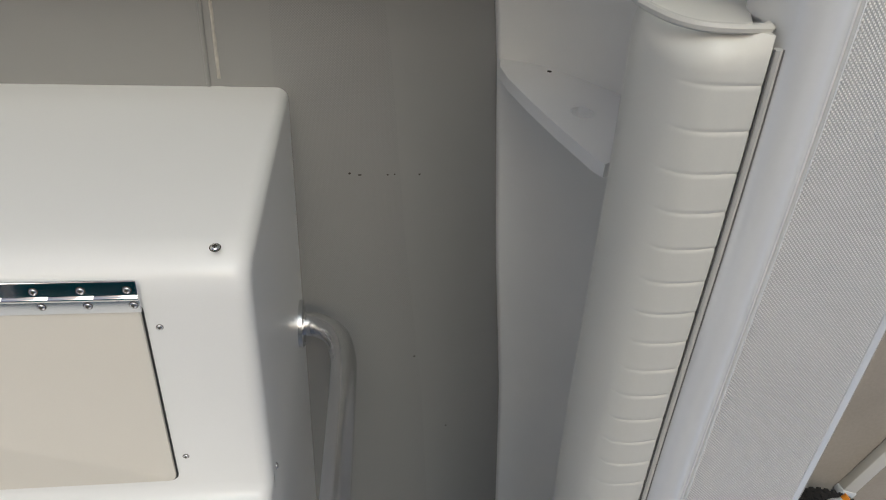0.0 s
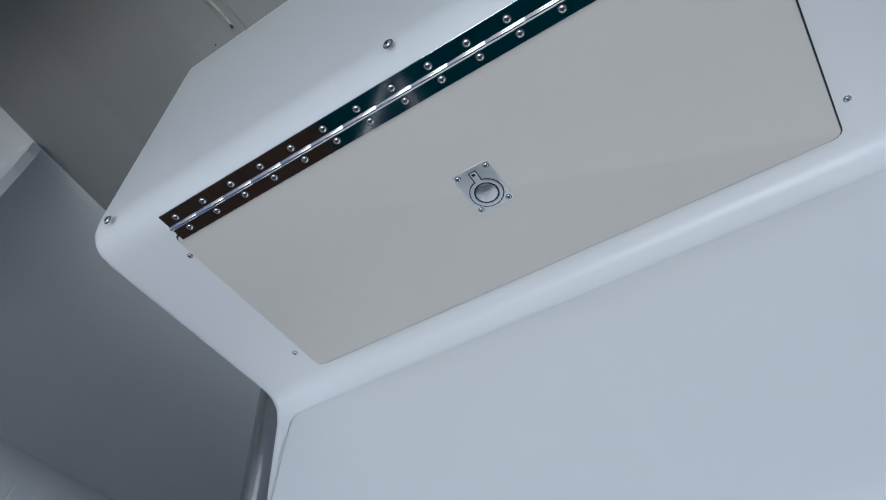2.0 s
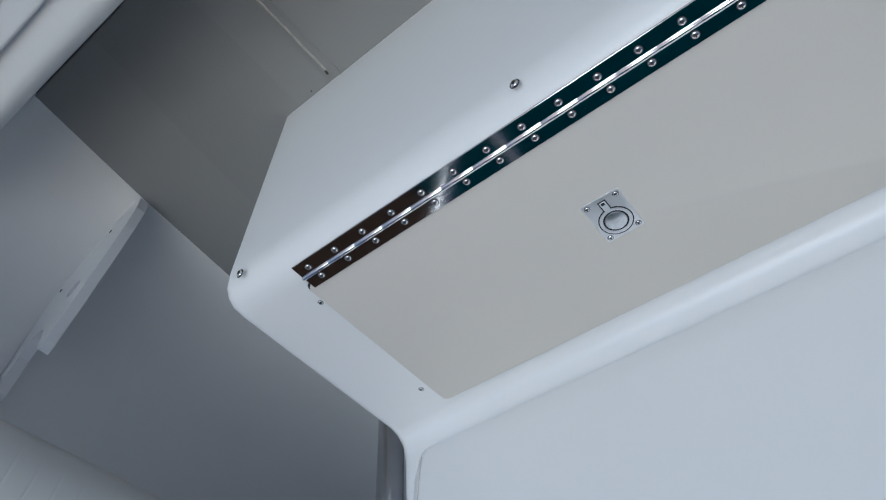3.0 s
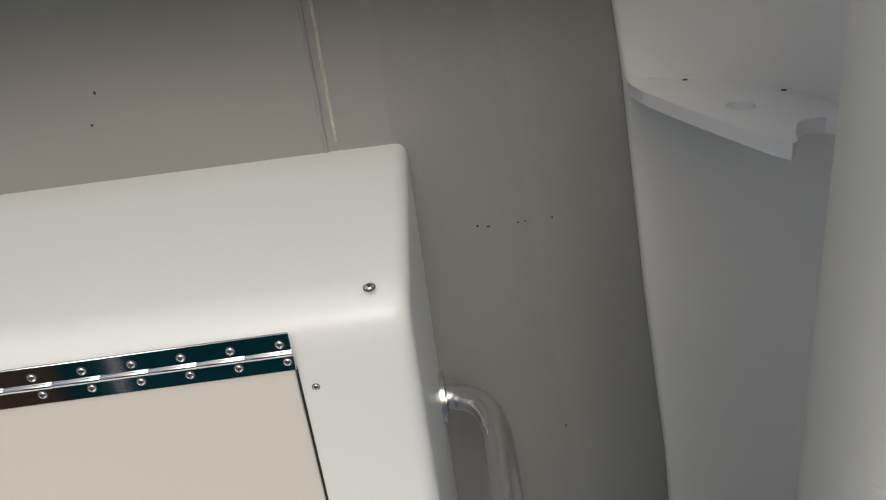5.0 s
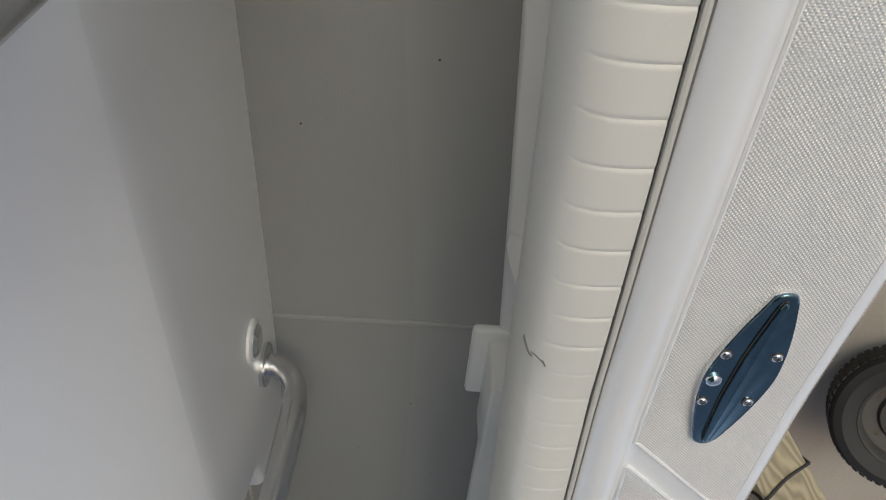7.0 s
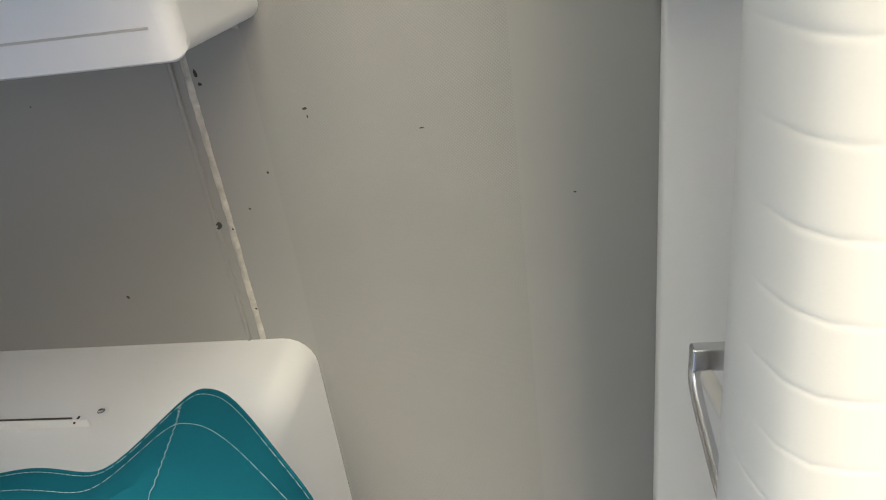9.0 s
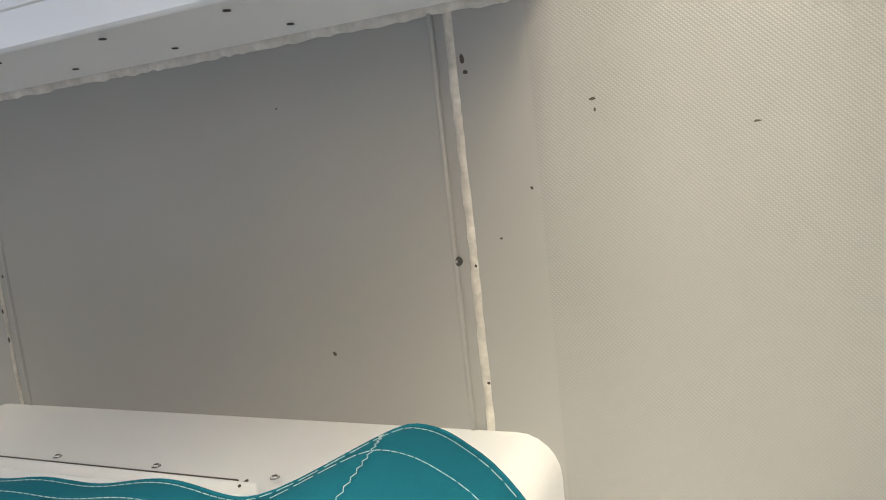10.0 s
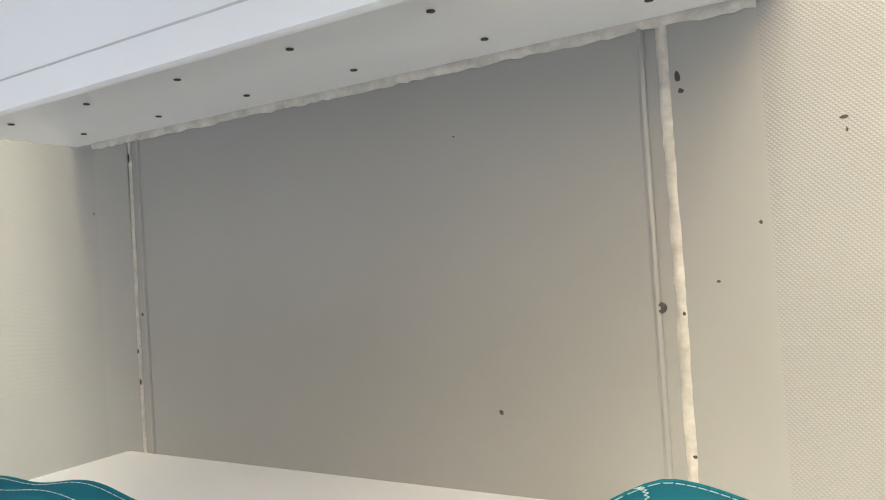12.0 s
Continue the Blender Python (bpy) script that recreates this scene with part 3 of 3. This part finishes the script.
    n = Vector((x / 0.66, y / 0.40)).normalized()
    fold = (0.004 * math.sin(23 * x + 17 * y) + 0.003 * math.sin(51 * x + 9 * y)) * (1 - up)
    bulge = 0.010 * math.sin(math.pi * min(1, up)) * d + 0.006 * math.sin(math.pi * min(1, up))
    inward = 0.05 * max(0, up - 0.7) / 0.3 if up > 0.7 else 0
    z = -0.132 * d * (1 - up) + 0.10 * up - 0.02 * (max(0, up - 0.7) / 0.3) ** 2
    k = off + fold + bulge - inward
    return (x + n.x * k, y + n.y * k, z)


rows = [[cover_point(x, y, u) for x, y in PLAN] for u in (0.0, 0.06, 0.15, 0.28, 0.42, 0.56, 0.7, 0.8, 0.9, 1.0)]
rows.append([(x * 0.8, y * 0.75, 0.088) for x, y, z in rows[-1]])
rows.append([(x * 0.3, y * 0.3, 0.093) for x, y, z in rows[-1]])
canvas = part("canvas", grid(rows, True, True), TEAL, cover)
part("hem", tube([cover_point(x, y, 0.01, 0.0004) for x, y in PLAN if y > -0.3], 0.0016, 6), TEAL, canvas)
for u, gap in ((0.055, 0.006), (0.32, 0.006)):
    bm = bmesh.new()
    for a, b in zip(PLAN[::1], PLAN[1:]):
        if a[1] > 0.0 and math.hypot(a[0] - b[0], a[1] - b[1]) < 0.02:
            p, q = Vector(cover_point(*a, u, 0.0008)), Vector(cover_point(*b, u, 0.0008))
            tube([p + (q - p) * 0.06, p + (q - p) * 0.84], 0.00027, 4, bm=bm)
    part("stitching", bm, THREAD, canvas, "white running stitches")["kind"] = "stuff"
bm = bmesh.new()
for i in range(34):
    u, v = 0.08 + i * 0.025, 0.08 + (i + 1) * 0.025
    xa, xb = 0.444 + 0.045 * u + (0.0022 if i % 2 else 0), 0.444 + 0.045 * v + (0 if i % 2 else 0.0022)
    tube([cover_point(xa, FRONT, u, 0.001), cover_point(xb, FRONT, v, 0.001)], 0.00027, 4, bm=bm)
part("stitching", bm, THREAD, canvas, "white zigzag seam")["kind"] = "stuff"

# ---- sealant, marks and fixings on the deck ----
rnd = random.Random(4)


def bead(points, r, wob):
    """A flattened ragged strip of sealant."""
    rows = []
    for a, b in zip(points, points[1:]):
        a, b = Vector(a), Vector(b)
        side = (b - a).normalized().cross(Vector((0, 0, 1)))
        n = max(2, int((b - a).length / 0.01))
        for i in range(n + 1):
            p, w0, w1 = a.lerp(b, i / n), r + rnd.uniform(-wob, wob), r + rnd.uniform(-wob, wob)
            rows.append([p - side * w0, p - side * w0 * 0.6 + Vector((0, 0, 0.0022)), p + Vector((0, 0, 0.0028 + rnd.uniform(0, 0.0008))), p + side * w1 * 0.6 + Vector((0, 0, 0.0022)), p + side * w1])
    return grid(rows)


caulk = thing("sealant", "ragged white sealant beads along the deck joints", "sealant", kind="structure")
part("bead", bead([(-0.5, -1.788, 0.001), (0.5, -1.788, 0.001)], 0.0075, 0.0017), CAULK, caulk)
for s in (1, -1):
    part("bead", bead([(s * 0.412, -1.79, -0.002), (s * 0.414, -2.05, -0.002), (s * 0.414, -2.29, -0.002)], 0.0066 if s > 0 else 0.0034, 0.0009), CAULK, caulk)
    part("bead", bead([(s * 0.408, 0.05, -0.003), (s * 0.408, BOW_STEP, -0.003)], 0.003, 0.0006), CAULK, caulk)
part("joint", tube([(-0.55, -1.752, 0.2272), (0.5, -1.752, 0.2272)], 0.0014, 6), PIPING, console, "grey line painted as crease shade")
deck_screw = thing("deck_screw", "round stainless screw in the deck joint", "screw", (0.393, -2.074, 0.0))
part("head", lathe([(0.0058, -0.002), (0.0058, 0.001), (0.0045, 0.0022), (0.002, 0.0025), (0.0018, 0.0010)], 16), RIM, deck_screw)
for x in (-0.435, -0.265, -0.095, 0.076, 0.246, 0.416):
    for z in (0.059, 0.167):
        ob = part("screw_hole", lathe([(0.0042, 0), (0.0042, 0.001), (0.0025, 0.0012)], 12, pose(x, -1.7855, z, 90, 0, 0)), DIRT_AND_SHADE, console, "dark empty screw hole")
marks = bmesh.new()
spots = [(0.647, -0.135, 3, 1.5), (0.628, -0.132, 2, 2), (0.761, -0.134, 2, 2), (0.70, -0.135, 3, 1), (0.713, -0.134, 2, 1), (0.768, -0.597, 2, 2), (0.62, -0.966, 2, 2), (0.854, -0.827, 2, 2),
         (0.653, -1.452, 2, 2), (-0.408, 0.055, 3, 4), (-0.46, 0.045, 2, 2), (0.209, -2.187, 4, 4), (0.564, -1.909, 5, 3), (0.566, -1.92, 2, 3), (0.491, -1.996, 3, 3), (0.425, -1.848, 4, 9), (0.427, -1.862, 5, 4),
         (-0.399, -2.065, 3, 4), (-0.413, -2.122, 3.5, 9), (-0.411, -2.17, 3.5, 8), (-0.506, -1.899, 3, 3), (-0.41, -1.82, 3, 12), (0.45, -2.05, 3, 2), (0.416, -2.08, 3, 3), (0.417, -2.22, 3, 3),
         (0.17, -1.87, 2, 2), (-0.25, 0.2, 2, 2), (0.05, 0.18, 2, 3), (0.03, 0.13, 2, 2), (0.85, -1.75, 4, 2), (0.92, -2.06, 3, 2), (0.72, -1.95, 5, 2)]
for x, y, a, b in spots:
    n = 7
    if y > -1.0:
        a, b = 1.7 * a, 1.7 * b
    ring = [marks.verts.new((x + a * 0.00075 * math.cos(i * 6.283 / n) * rnd.uniform(0.6, 1.2), y + b * 0.00075 * math.sin(i * 6.283 / n) * rnd.uniform(0.6, 1.2), 0.0024 if 0.40 < abs(x) < 0.43 else 0.0013)) for i in range(n)]
    marks.faces.new(ring)
tagged(part("dirt_specks", marks, DIRT_AND_SHADE), "small dark dirt and recess shade specks on the deck", "dirt", kind="stuff")

# ---- rod racks on the hull sides ----


def holed(outline, hole, r, thick):
    """A plate in the x-z plane with a round hole."""
    bm = bmesh.new()
    loops = [outline, [(hole[0] + r * math.cos(a), hole[1] + 1.2 * r * math.sin(a)) for a in np.linspace(0, 2 * math.pi, 20, endpoint=False)]]
    edges = []
    for lp in loops:
        vs = [bm.verts.new((x, 0, z)) for x, z in lp]
        edges += [bm.edges.new((vs[i], vs[(i + 1) % len(vs)])) for i in range(len(vs))]
    bmesh.ops.triangle_fill(bm, edges=edges, use_beauty=True)
    faces = list(bm.faces)
    ext = bmesh.ops.extrude_face_region(bm, geom=faces)
    bmesh.ops.translate(bm, vec=(0, -thick, 0), verts=[v for v in ext["geom"] if isinstance(v, bmesh.types.BMVert)])
    return bm


RACK = [(0.925, 0.0), (0.985, 0.05), (1.03, 0.11), (1.08, 0.18), (1.09, 0.27), (1.09, 0.40), (1.075, 0.48), (1.06, 0.46), (1.055, 0.38), (1.04, 0.338), (1.015, 0.336), (1.0, 0.345), (0.982, 0.375),
        (0.966, 0.41), (0.957, 0.417), (0.948, 0.395), (0.925, 0.30), (0.905, 0.205), (0.888, 0.11), (0.885, 0.05), (0.893, 0.012)]
for s in (1, -1):
    for y in (0.098, -1.175):
        f, k = floor_x(y, s), flare(y, s)
        rack = thing("rod_rack", "white board rod rack fixed upright to the hull side", "rod rack", (s * f, y, 0), group="rod racks")
        bm = holed([(s * (x - 0.902) * (k if x > 0.902 else 1), z) for x, z in RACK], (s * 0.073 * k, 0.246), 0.018, 0.02)
        part("board", bm, WHITE_BOARD, rack, smooth=False)
        for x, z in ((0.064 * k, 0.072), (0.155 * k, 0.20)):
            part("screw_head", lathe([(0.004, 0), (0.004, 0.001), (0.002, 0.0015)], 10, pose(s * x, 0.0, z, -90, 0, 0)), DIRT_AND_SHADE, rack, "dark screw")
blk = thing("hull_foot", "low white moulded foot of the hull side", "moulding", (0, 0, 0))
part("block", box(0.974, 1.12, -1.67, -1.448, -0.005, 0.022, 0.012, 3), LINER, blk)
part("lip", box(1.012, 1.14, -1.74, -1.478, 0.018, 0.16, 0.008, 3), LINER, blk)

# ---- cleat, fuel filler and tag on the starboard gunwale ----
cleat = thing("pull_up_cleat", "polished stainless pull-up mooring cleat bolted to the gunwale", "cleat", (1.141, -0.794, rail_z(-0.794) + 0.0065))
cleat.rotation_euler = (radians(2.6), 0, 0)
side = [(0.0325 - 0.0205 * abs(v) ** 1.6, 0.104 * v) for v in np.linspace(-1, 1, 21)]
tip = [(0.012 * math.cos(a), 0.104 + 0.011 * math.sin(a)) for a in np.linspace(0, math.pi, 9)[1:-1]]
outline = side + tip + [(-x, y) for x, y in side[::-1]] + [(-x, -y) for x, y in tip]
part("rim", prism([(x * 1.05, y * 1.012) for x, y in outline], -0.007, 0.004, Matrix(), 0.002, 2), CHROME, cleat, "bright chrome rim")
part("base", prism(outline, 0.0, 0.006, Matrix(), 0.0025, 3), STEEL_TEAL_REFLECTION, cleat, "polished steel with teal reflection painted in")
part("slot", prism([(max(-1, min(1, x / 0.03)) * 0.0105, y * 0.945) for x, y in outline], 0.006, 0.0064), DIRT_AND_SHADE, cleat, "painted dark gap round the horn")
part("horn", prism([(max(-1, min(1, x / 0.03)) * 0.0092, y * 0.93) for x, y in outline], 0.0055, 0.0098, Matrix(), 0.002, 3), STEEL_TEAL_REFLECTION, cleat)
for x, y in ((0.021, 0.034), (-0.026, 0.034), (-0.024, -0.038), (0.020, -0.036)):
    screw(cleat, (x, y, 0.006), size=1.15)
part("bolt", lathe([(0.0075, 0.006), (0.0075, 0.0085), (0.005, 0.011), (0.001, 0.0115)], 18, pose(-0.025, -0.003, 0)), CHROME, cleat)

fill = thing("fuel_filler", "round chrome fuel filler cap with a dark centre in the gunwale", "filler cap", (1.170, -1.466, rail_z(-1.466) + 0.003))
part("flange", lathe([(0.040, 0), (0.040, 0.003), (0.036, 0.005), (0.032, 0.004), (0.032, 0.001)], 36), CHROME, fill)
part("cap", lathe([(0.032, 0.001), (0.031, 0.004), (0.026, 0.0035), (0.0, 0.0035)], 36), BLACK, fill, "dark cap")
part("key_bar", box(-0.016, 0.014, -0.002, 0.002, 0.0035, 0.006, 0.001), CHROME, fill)
part("rivet", lathe([(0.005, 0.0035), (0.004, 0.006), (0.001, 0.0065)], 12, pose(0.002, 0.018, 0)), CHROME, fill)
tag = thing("filler_label", "small grey label plate with a dark mark beside the filler", "label", (1.092, -1.463, rail_z(-1.463) + 0.0065))
part("plate", box(-0.008, 0.008, -0.022, 0.022, 0, 0.0015, 0.0006), CHROME, tag)
part("mark", box(-0.004, 0.004, -0.012, 0.010, 0.0015, 0.0019), DIRT_AND_SHADE, tag)

# ---- tool holder on the console side ----
hold = thing("tool_holder", "white board tool holder on the console side", "holder", (0.478, -1.312, 0.565))
part("back_board", box(-0.10, 0.003, -0.215, 0.004, -0.02, 0.165, 0.003), WHITE_BOARD, hold)
shelf = [(-0.03, 0.0), (0.004, 0.002), (0.031, -0.006), (0.056, -0.040), (0.060, -0.165), (0.050, -0.186), (-0.03, -0.20)]
for y, z in ((0.0, 0.0), (-0.045, 0.115)):
    part("shelf", prism([(x - (0.006 if z else 0), yy + y) for x, yy in shelf], z - 0.012, z, Matrix(), 0.0015, 1), WHITE_BOARD, hold, smooth=False)
part("rust_spot", lathe([(0.005, 0), (0.004, 0.0008), (0.001, 0.001)], 10, pose(0.0035, -0.045, 0.045, 0, 90, 0)), BROWN, hold, "rusty screw")
knife = thing("old_knife", "rusty knife with a brown handle in the tool holder", "knife", (0.522, -1.42, 0.625))
part("handle", tube([(0.0, 0.0, 0.0), (0.006, 0.022, 0.03), (0.004, 0.045, 0.058)], [0.006, 0.009, 0.005], 10), BROWN, knife)
part("blade", box(-0.008, 0.006, -0.004, 0.002, -0.085, 0.005, 0.001), PIPE, knife)
pl = thing("pliers", "pliers with blue and black grips in the tool holder", "pliers", (0.475, -1.42, 0.665))
BLUE = material("blue grip plastic", (0.02, 0.16, 0.42), 0.4)
part("grip", tube(curve([(0.03, -0.01, 0.0), (0.02, 0.0, 0.05), (0.035, 0.01, 0.085), (0.065, 0.0, 0.09)], 6), 0.008, 10), BLUE, pl, "blue grip")
part("grip", tube(curve([(0.045, -0.02, 0.0), (0.035, -0.012, 0.045), (0.05, -0.004, 0.07), (0.075, -0.014, 0.075)], 6), 0.008, 10), BLACK, pl, "black grip")
part("jaw", tube([(0.037, -0.015, -0.06), (0.037, -0.015, 0.01)], 0.009, 8), CHROME, pl)

# ---- hose on the starboard hull side ----
hose = thing("washdown_hose", "pale hose looped in front of the aft hull side", "hose", (1.02, -2.2, 0))
HOSE = material("pale hose plastic", (0.66, 0.65, 0.60), 0.5, stain=0.2)
part("tube", tube(curve([(0.035, 0.0, 0.20), (0.028, -0.012, 0.19), (0.025, -0.04, 0.21), (0.028, -0.07, 0.28), (0.03, -0.085, 0.34), (0.04, -0.12, 0.45)], 8), 0.0075, 12), PIPE, hose)
part("tube", tube(curve([(0.028, 0.01, 0.25), (0.03, 0.008, 0.27), (0.035, 0.012, 0.33), (0.04, 0.03, 0.40), (0.05, 0.06, 0.46)], 8), 0.009, 12), HOSE, hose)
part("clip", box(0.02, 0.07, -0.02, 0.012, 0.185, 0.205, 0.004), PIPE, hose, "grey hose clip")

# ---- black grip high on the console side ----
grip = thing("console_grip", "black plastic strip with a chrome edge on the console side", "grip", (half_at(-0.53, 0.76) + 0.002, -0.53, 0.745))
part("strip", box(-0.08, 0.036, -0.028, 0.026, 0.006, 0.20, 0.003), BLACK, grip)
part("edge", box(-0.08, 0.038, -0.030, 0.028, 0.0, 0.006, 0.002), CHROME, grip, "chrome edge")

# ---- pipe frame over the console ----
top = thing("canopy_frame", "bare brushed aluminium canopy frame on four pipe legs", "canopy frame", (0, -0.98, 2.03))
for y in (-0.62, 0.62):
    part("bow", tube([(x, y, 0.03 - 0.03 * (x / 0.6) ** 2) for x in np.linspace(-0.62, 0.6, 12)], 0.016, 10), PIPE, top)
for s in (1, -1):
    part("side_bar", tube([(s * 0.55 - 0.015, y, 0.0) for y in np.linspace(-0.7, 0.9, 8)], 0.02, 10), PIPE, top)

# ---- unseen teal canvas over the boat, height and edges set for the light ----
shade_canvas = thing("tarpaulin", "unseen teal canvas added high on timber posts for shade and reflections", "tarpaulin", (0, -0.7, 3.8))
rows = []
for y in np.linspace(-1.8, 1.9, 18):
    rows.append([(x, y, 0.10 - 0.02 * x * x - 0.02 * y * y + 0.012 * math.sin(7 * y + 2 * x)) for x in np.linspace(-1.85, 1.2, 18)])
ob = part("canvas", grid(rows), TEAL, shade_canvas)
m = ob.modifiers.new("thick", "SOLIDIFY")
m.thickness = 0.003
for x in (-1.82, 1.17):
    part("edge_rope", tube([(x, y, 0.09 - 0.02 * x * x - 0.02 * y * y) for y in np.linspace(-1.8, 1.9, 10)], 0.008, 8), BLACK, shade_canvas)

# ---- the covered yard ----
ground = part("ground", grid([[(-60, -60, -0.95), (60, -60, -0.95)], [(-60, 60, -0.95), (60, 60, -0.95)]]), CONCRETE)
tagged(ground, "dusty beige concrete yard", "ground", kind="structure")
roof = thing("ceiling", "dark stained wooden roof of the boat shed", "ceiling", kind="structure")
part("boards", box(-4.4, -1.72, -2.4, -0.3, 3.85, 3.9), BROWN, roof)
for x, y in ((-1.8, -0.4), (-4.3, -0.4), (-1.8, -2.3), (-4.3, -2.3), (1.42, -2.45), (1.42, 1.15)):
    post = part("shed_post", box(x - 0.06, x + 0.06, y - 0.06, y + 0.06, -0.95, 3.85, 0.008), PINE)
    tagged(post, "square timber post carrying the shed roof", "post", group="shed posts")

cradle = thing("boat_stand", "dark steel cradle carrying the hull", "stand", (0, -1.0, -0.95))
for y in (-1.2, 0.6):
    part("beam", box(-0.5, 0.5, y - 0.06, y + 0.06, 0.0, 0.18, 0.01), TYRE, cradle)

wheel = thing("trailer_wheel", "old black tyre on a dirty grey rim lying on the concrete", "wheel", (2.96, -2.64, -0.80))
wheel.rotation_euler = Vector((-0.42, 0.40, 0.80)).to_track_quat("Z", "Y").to_euler()
prof = [(0.19, 0.03), (0.215, 0.01), (0.255, 0.0), (0.285, 0.015), (0.30, 0.05), (0.302, 0.10), (0.30, 0.15), (0.285, 0.185), (0.255, 0.20), (0.215, 0.19), (0.19, 0.17)]
tyre = part("tyre", grid([[(r * math.cos(a), r * math.sin(a), z + 0.05) for r, z in prof] for a in np.linspace(0, 2 * math.pi, 49)], True), TYRE, wheel)
bm = bmesh.new()
for i in range(56):
    a = i * 2 * math.pi / 56
    for z0, z1, d in ((0.09, 0.14, 0), (0.16, 0.21, 0.08)):
        vs = [(0.299, a + d - 0.035, z0), (0.299, a + d + 0.035, z0), (0.299, a + d + 0.035, z1), (0.299, a + d - 0.035, z1)]
        lo = [bm.verts.new((r * math.cos(t), r * math.sin(t), z)) for r, t, z in vs]
        hi = [bm.verts.new(((r + 0.0045) * math.cos(t), (r + 0.0045) * math.sin(t), z)) for r, t, z in vs]
        bm.faces.new(hi)
        for k in range(4):
            bm.faces.new((lo[k], lo[(k + 1) % 4], hi[(k + 1) % 4], hi[k]))
tread = part("tread", bm, TYRE, tyre)
tread["kind"] = "stuff"
rim = part("rim", lathe([(0.195, 0.05), (0.195, 0.20), (0.205, 0.225), (0.198, 0.232), (0.185, 0.22), (0.175, 0.16), (0.12, 0.15), (0.11, 0.17), (0.06, 0.175), (0.055, 0.19), (0.0, 0.19)], 40), RIM, wheel, "dirty grey steel rim")
for i in range(5):
    part("hub_hole", lathe([(0.016, 0.1505), (0.015, 0.1545), (0.010, 0.156)], 12, pose(0.145 * math.cos(i * 1.2566), 0.145 * math.sin(i * 1.2566), 0.0)), DIRT_AND_SHADE, rim)

timber = thing("timber_beam", "pale treated pine beam tied with dark cord, propped beside the boat", "beam", (1.721, -1.825, 0.17))
d = Vector((0.60, -0.80, 0)).normalized()
timber.rotation_euler = (0, radians(-30), math.atan2(-d.x, d.y))
part("beam", box(-0.137, 0.0, -0.42, 0.95, -0.14, 0.0, 0.005, 2), PINE, timber)
for y in (-0.3, 0.85):
    prop = part("prop", box(-0.045, 0.045, -0.045, 0.045, -1.0, 0.0, 0.004, 1), PINE, timber)
    prop.location, prop.rotation_euler = (-0.075, y, -0.12), (0, radians(30), 0)
cord = [(-0.141, 0.02, 0.003), (-0.07, -0.004, 0.004), (0.002, -0.002, 0.004), (0.004, 0.012, -0.03), (0.004, 0.05, -0.144), (-0.141, 0.05, -0.144), (-0.141, 0.02, 0.003)]
part("cord", tube(curve(cord, 5), 0.0042, 8), BLACK, timber, "dark cord tied round it")

chair = thing("woven_bench", "dark wood bench with a woven straw seat", "bench", (2.26, -3.25, -0.95))
chair.rotation_euler = (0, 0, radians(2))
for x in (-0.33, 0.33):
    for y in (-0.33, 0.24):
        part("leg", box(x - 0.02, x + 0.02, y - 0.02, y + 0.02, 0, 0.44, 0.004), BROWN, chair)
part("rail", box(-0.36, 0.36, 0.20, 0.25, 0.40, 0.46, 0.006), BROWN, chair)
part("rail", box(-0.36, 0.36, -0.14, -0.08, 0.41, 0.47, 0.006), BROWN, chair)
part("rail", box(-0.36, 0.36, -0.36, -0.31, 0.40, 0.46, 0.006), BROWN, chair)
for x in (-0.355, 0.355):
    part("side_rail", box(x - 0.02, x + 0.02, -0.36, 0.25, 0.39, 0.44, 0.005), BROWN, chair)
for i in range(14):
    x = -0.31 + i * 0.048
    part("strand", tube([(x, 0.225, 0.465), (x + 0.003, 0.19, 0.43)], 0.004, 6), CAULK, chair)
for j in range(9):
    y = 0.175 - j * 0.028
    pts = [(x, y + 0.005 * math.sin(x * 60 + j * 3), 0.425 + 0.006 * math.sin(x * 130 + j * math.pi)) for x in np.linspace(-0.34, 0.34, 60)]
    part("weave", tube(pts, 0.0165, 8), STRAW, chair)
for j in range(6):
    y = -0.165 - j * 0.028
    pts = [(x, y, 0.425 + 0.006 * math.sin(x * 130 + j * math.pi)) for x in np.linspace(-0.34, 0.34, 60)]
    part("weave", tube(pts, 0.0165, 8), STRAW, chair)

bottle = thing("plastic_bottle", "grey white plastic bottle with an orange cap lying on the tyre", "bottle", (2.68, -2.22, -0.62))
PALE = material("pale plastic", (0.55, 0.58, 0.60), 0.35, stain=0.2)
ORANGE = material("orange plastic", (0.75, 0.25, 0.02), 0.4)
m = Vector((0.55, 0.62, 0.02)).to_track_quat("Z", "Y").to_matrix().to_4x4() @ Matrix.Scale(0.72, 4)
part("body", lathe([(0.0, -0.02), (0.036, -0.02), (0.04, 0.0), (0.04, 0.16), (0.036, 0.19), (0.02, 0.22), (0.018, 0.24), (0.0, 0.24)], 20, m), PALE, bottle)
part("cap", lathe([(0.02, 0.24), (0.022, 0.245), (0.022, 0.275), (0.0, 0.278)], 18, m), ORANGE, bottle, "orange cap")
part("band", lathe([(0.0405, 0.10), (0.0412, 0.102), (0.0412, 0.145), (0.0405, 0.147)], 20, m), ORANGE, bottle, "orange band")

batten = thing("plastic_batten", "pale grey plastic batten lying on the concrete", "batten", (3.28, -2.10, -0.95))
batten.rotation_euler = (0, 0, math.atan2(-0.28, 0.70))
part("bar", box(-0.045, 0.045, -0.38, 0.38, 0.0, 0.05, 0.008, 2), PIPING, batten)
part("end_cap", box(-0.05, 0.05, -0.40, -0.36, 0.0, 0.055, 0.008, 2), PALE, batten)
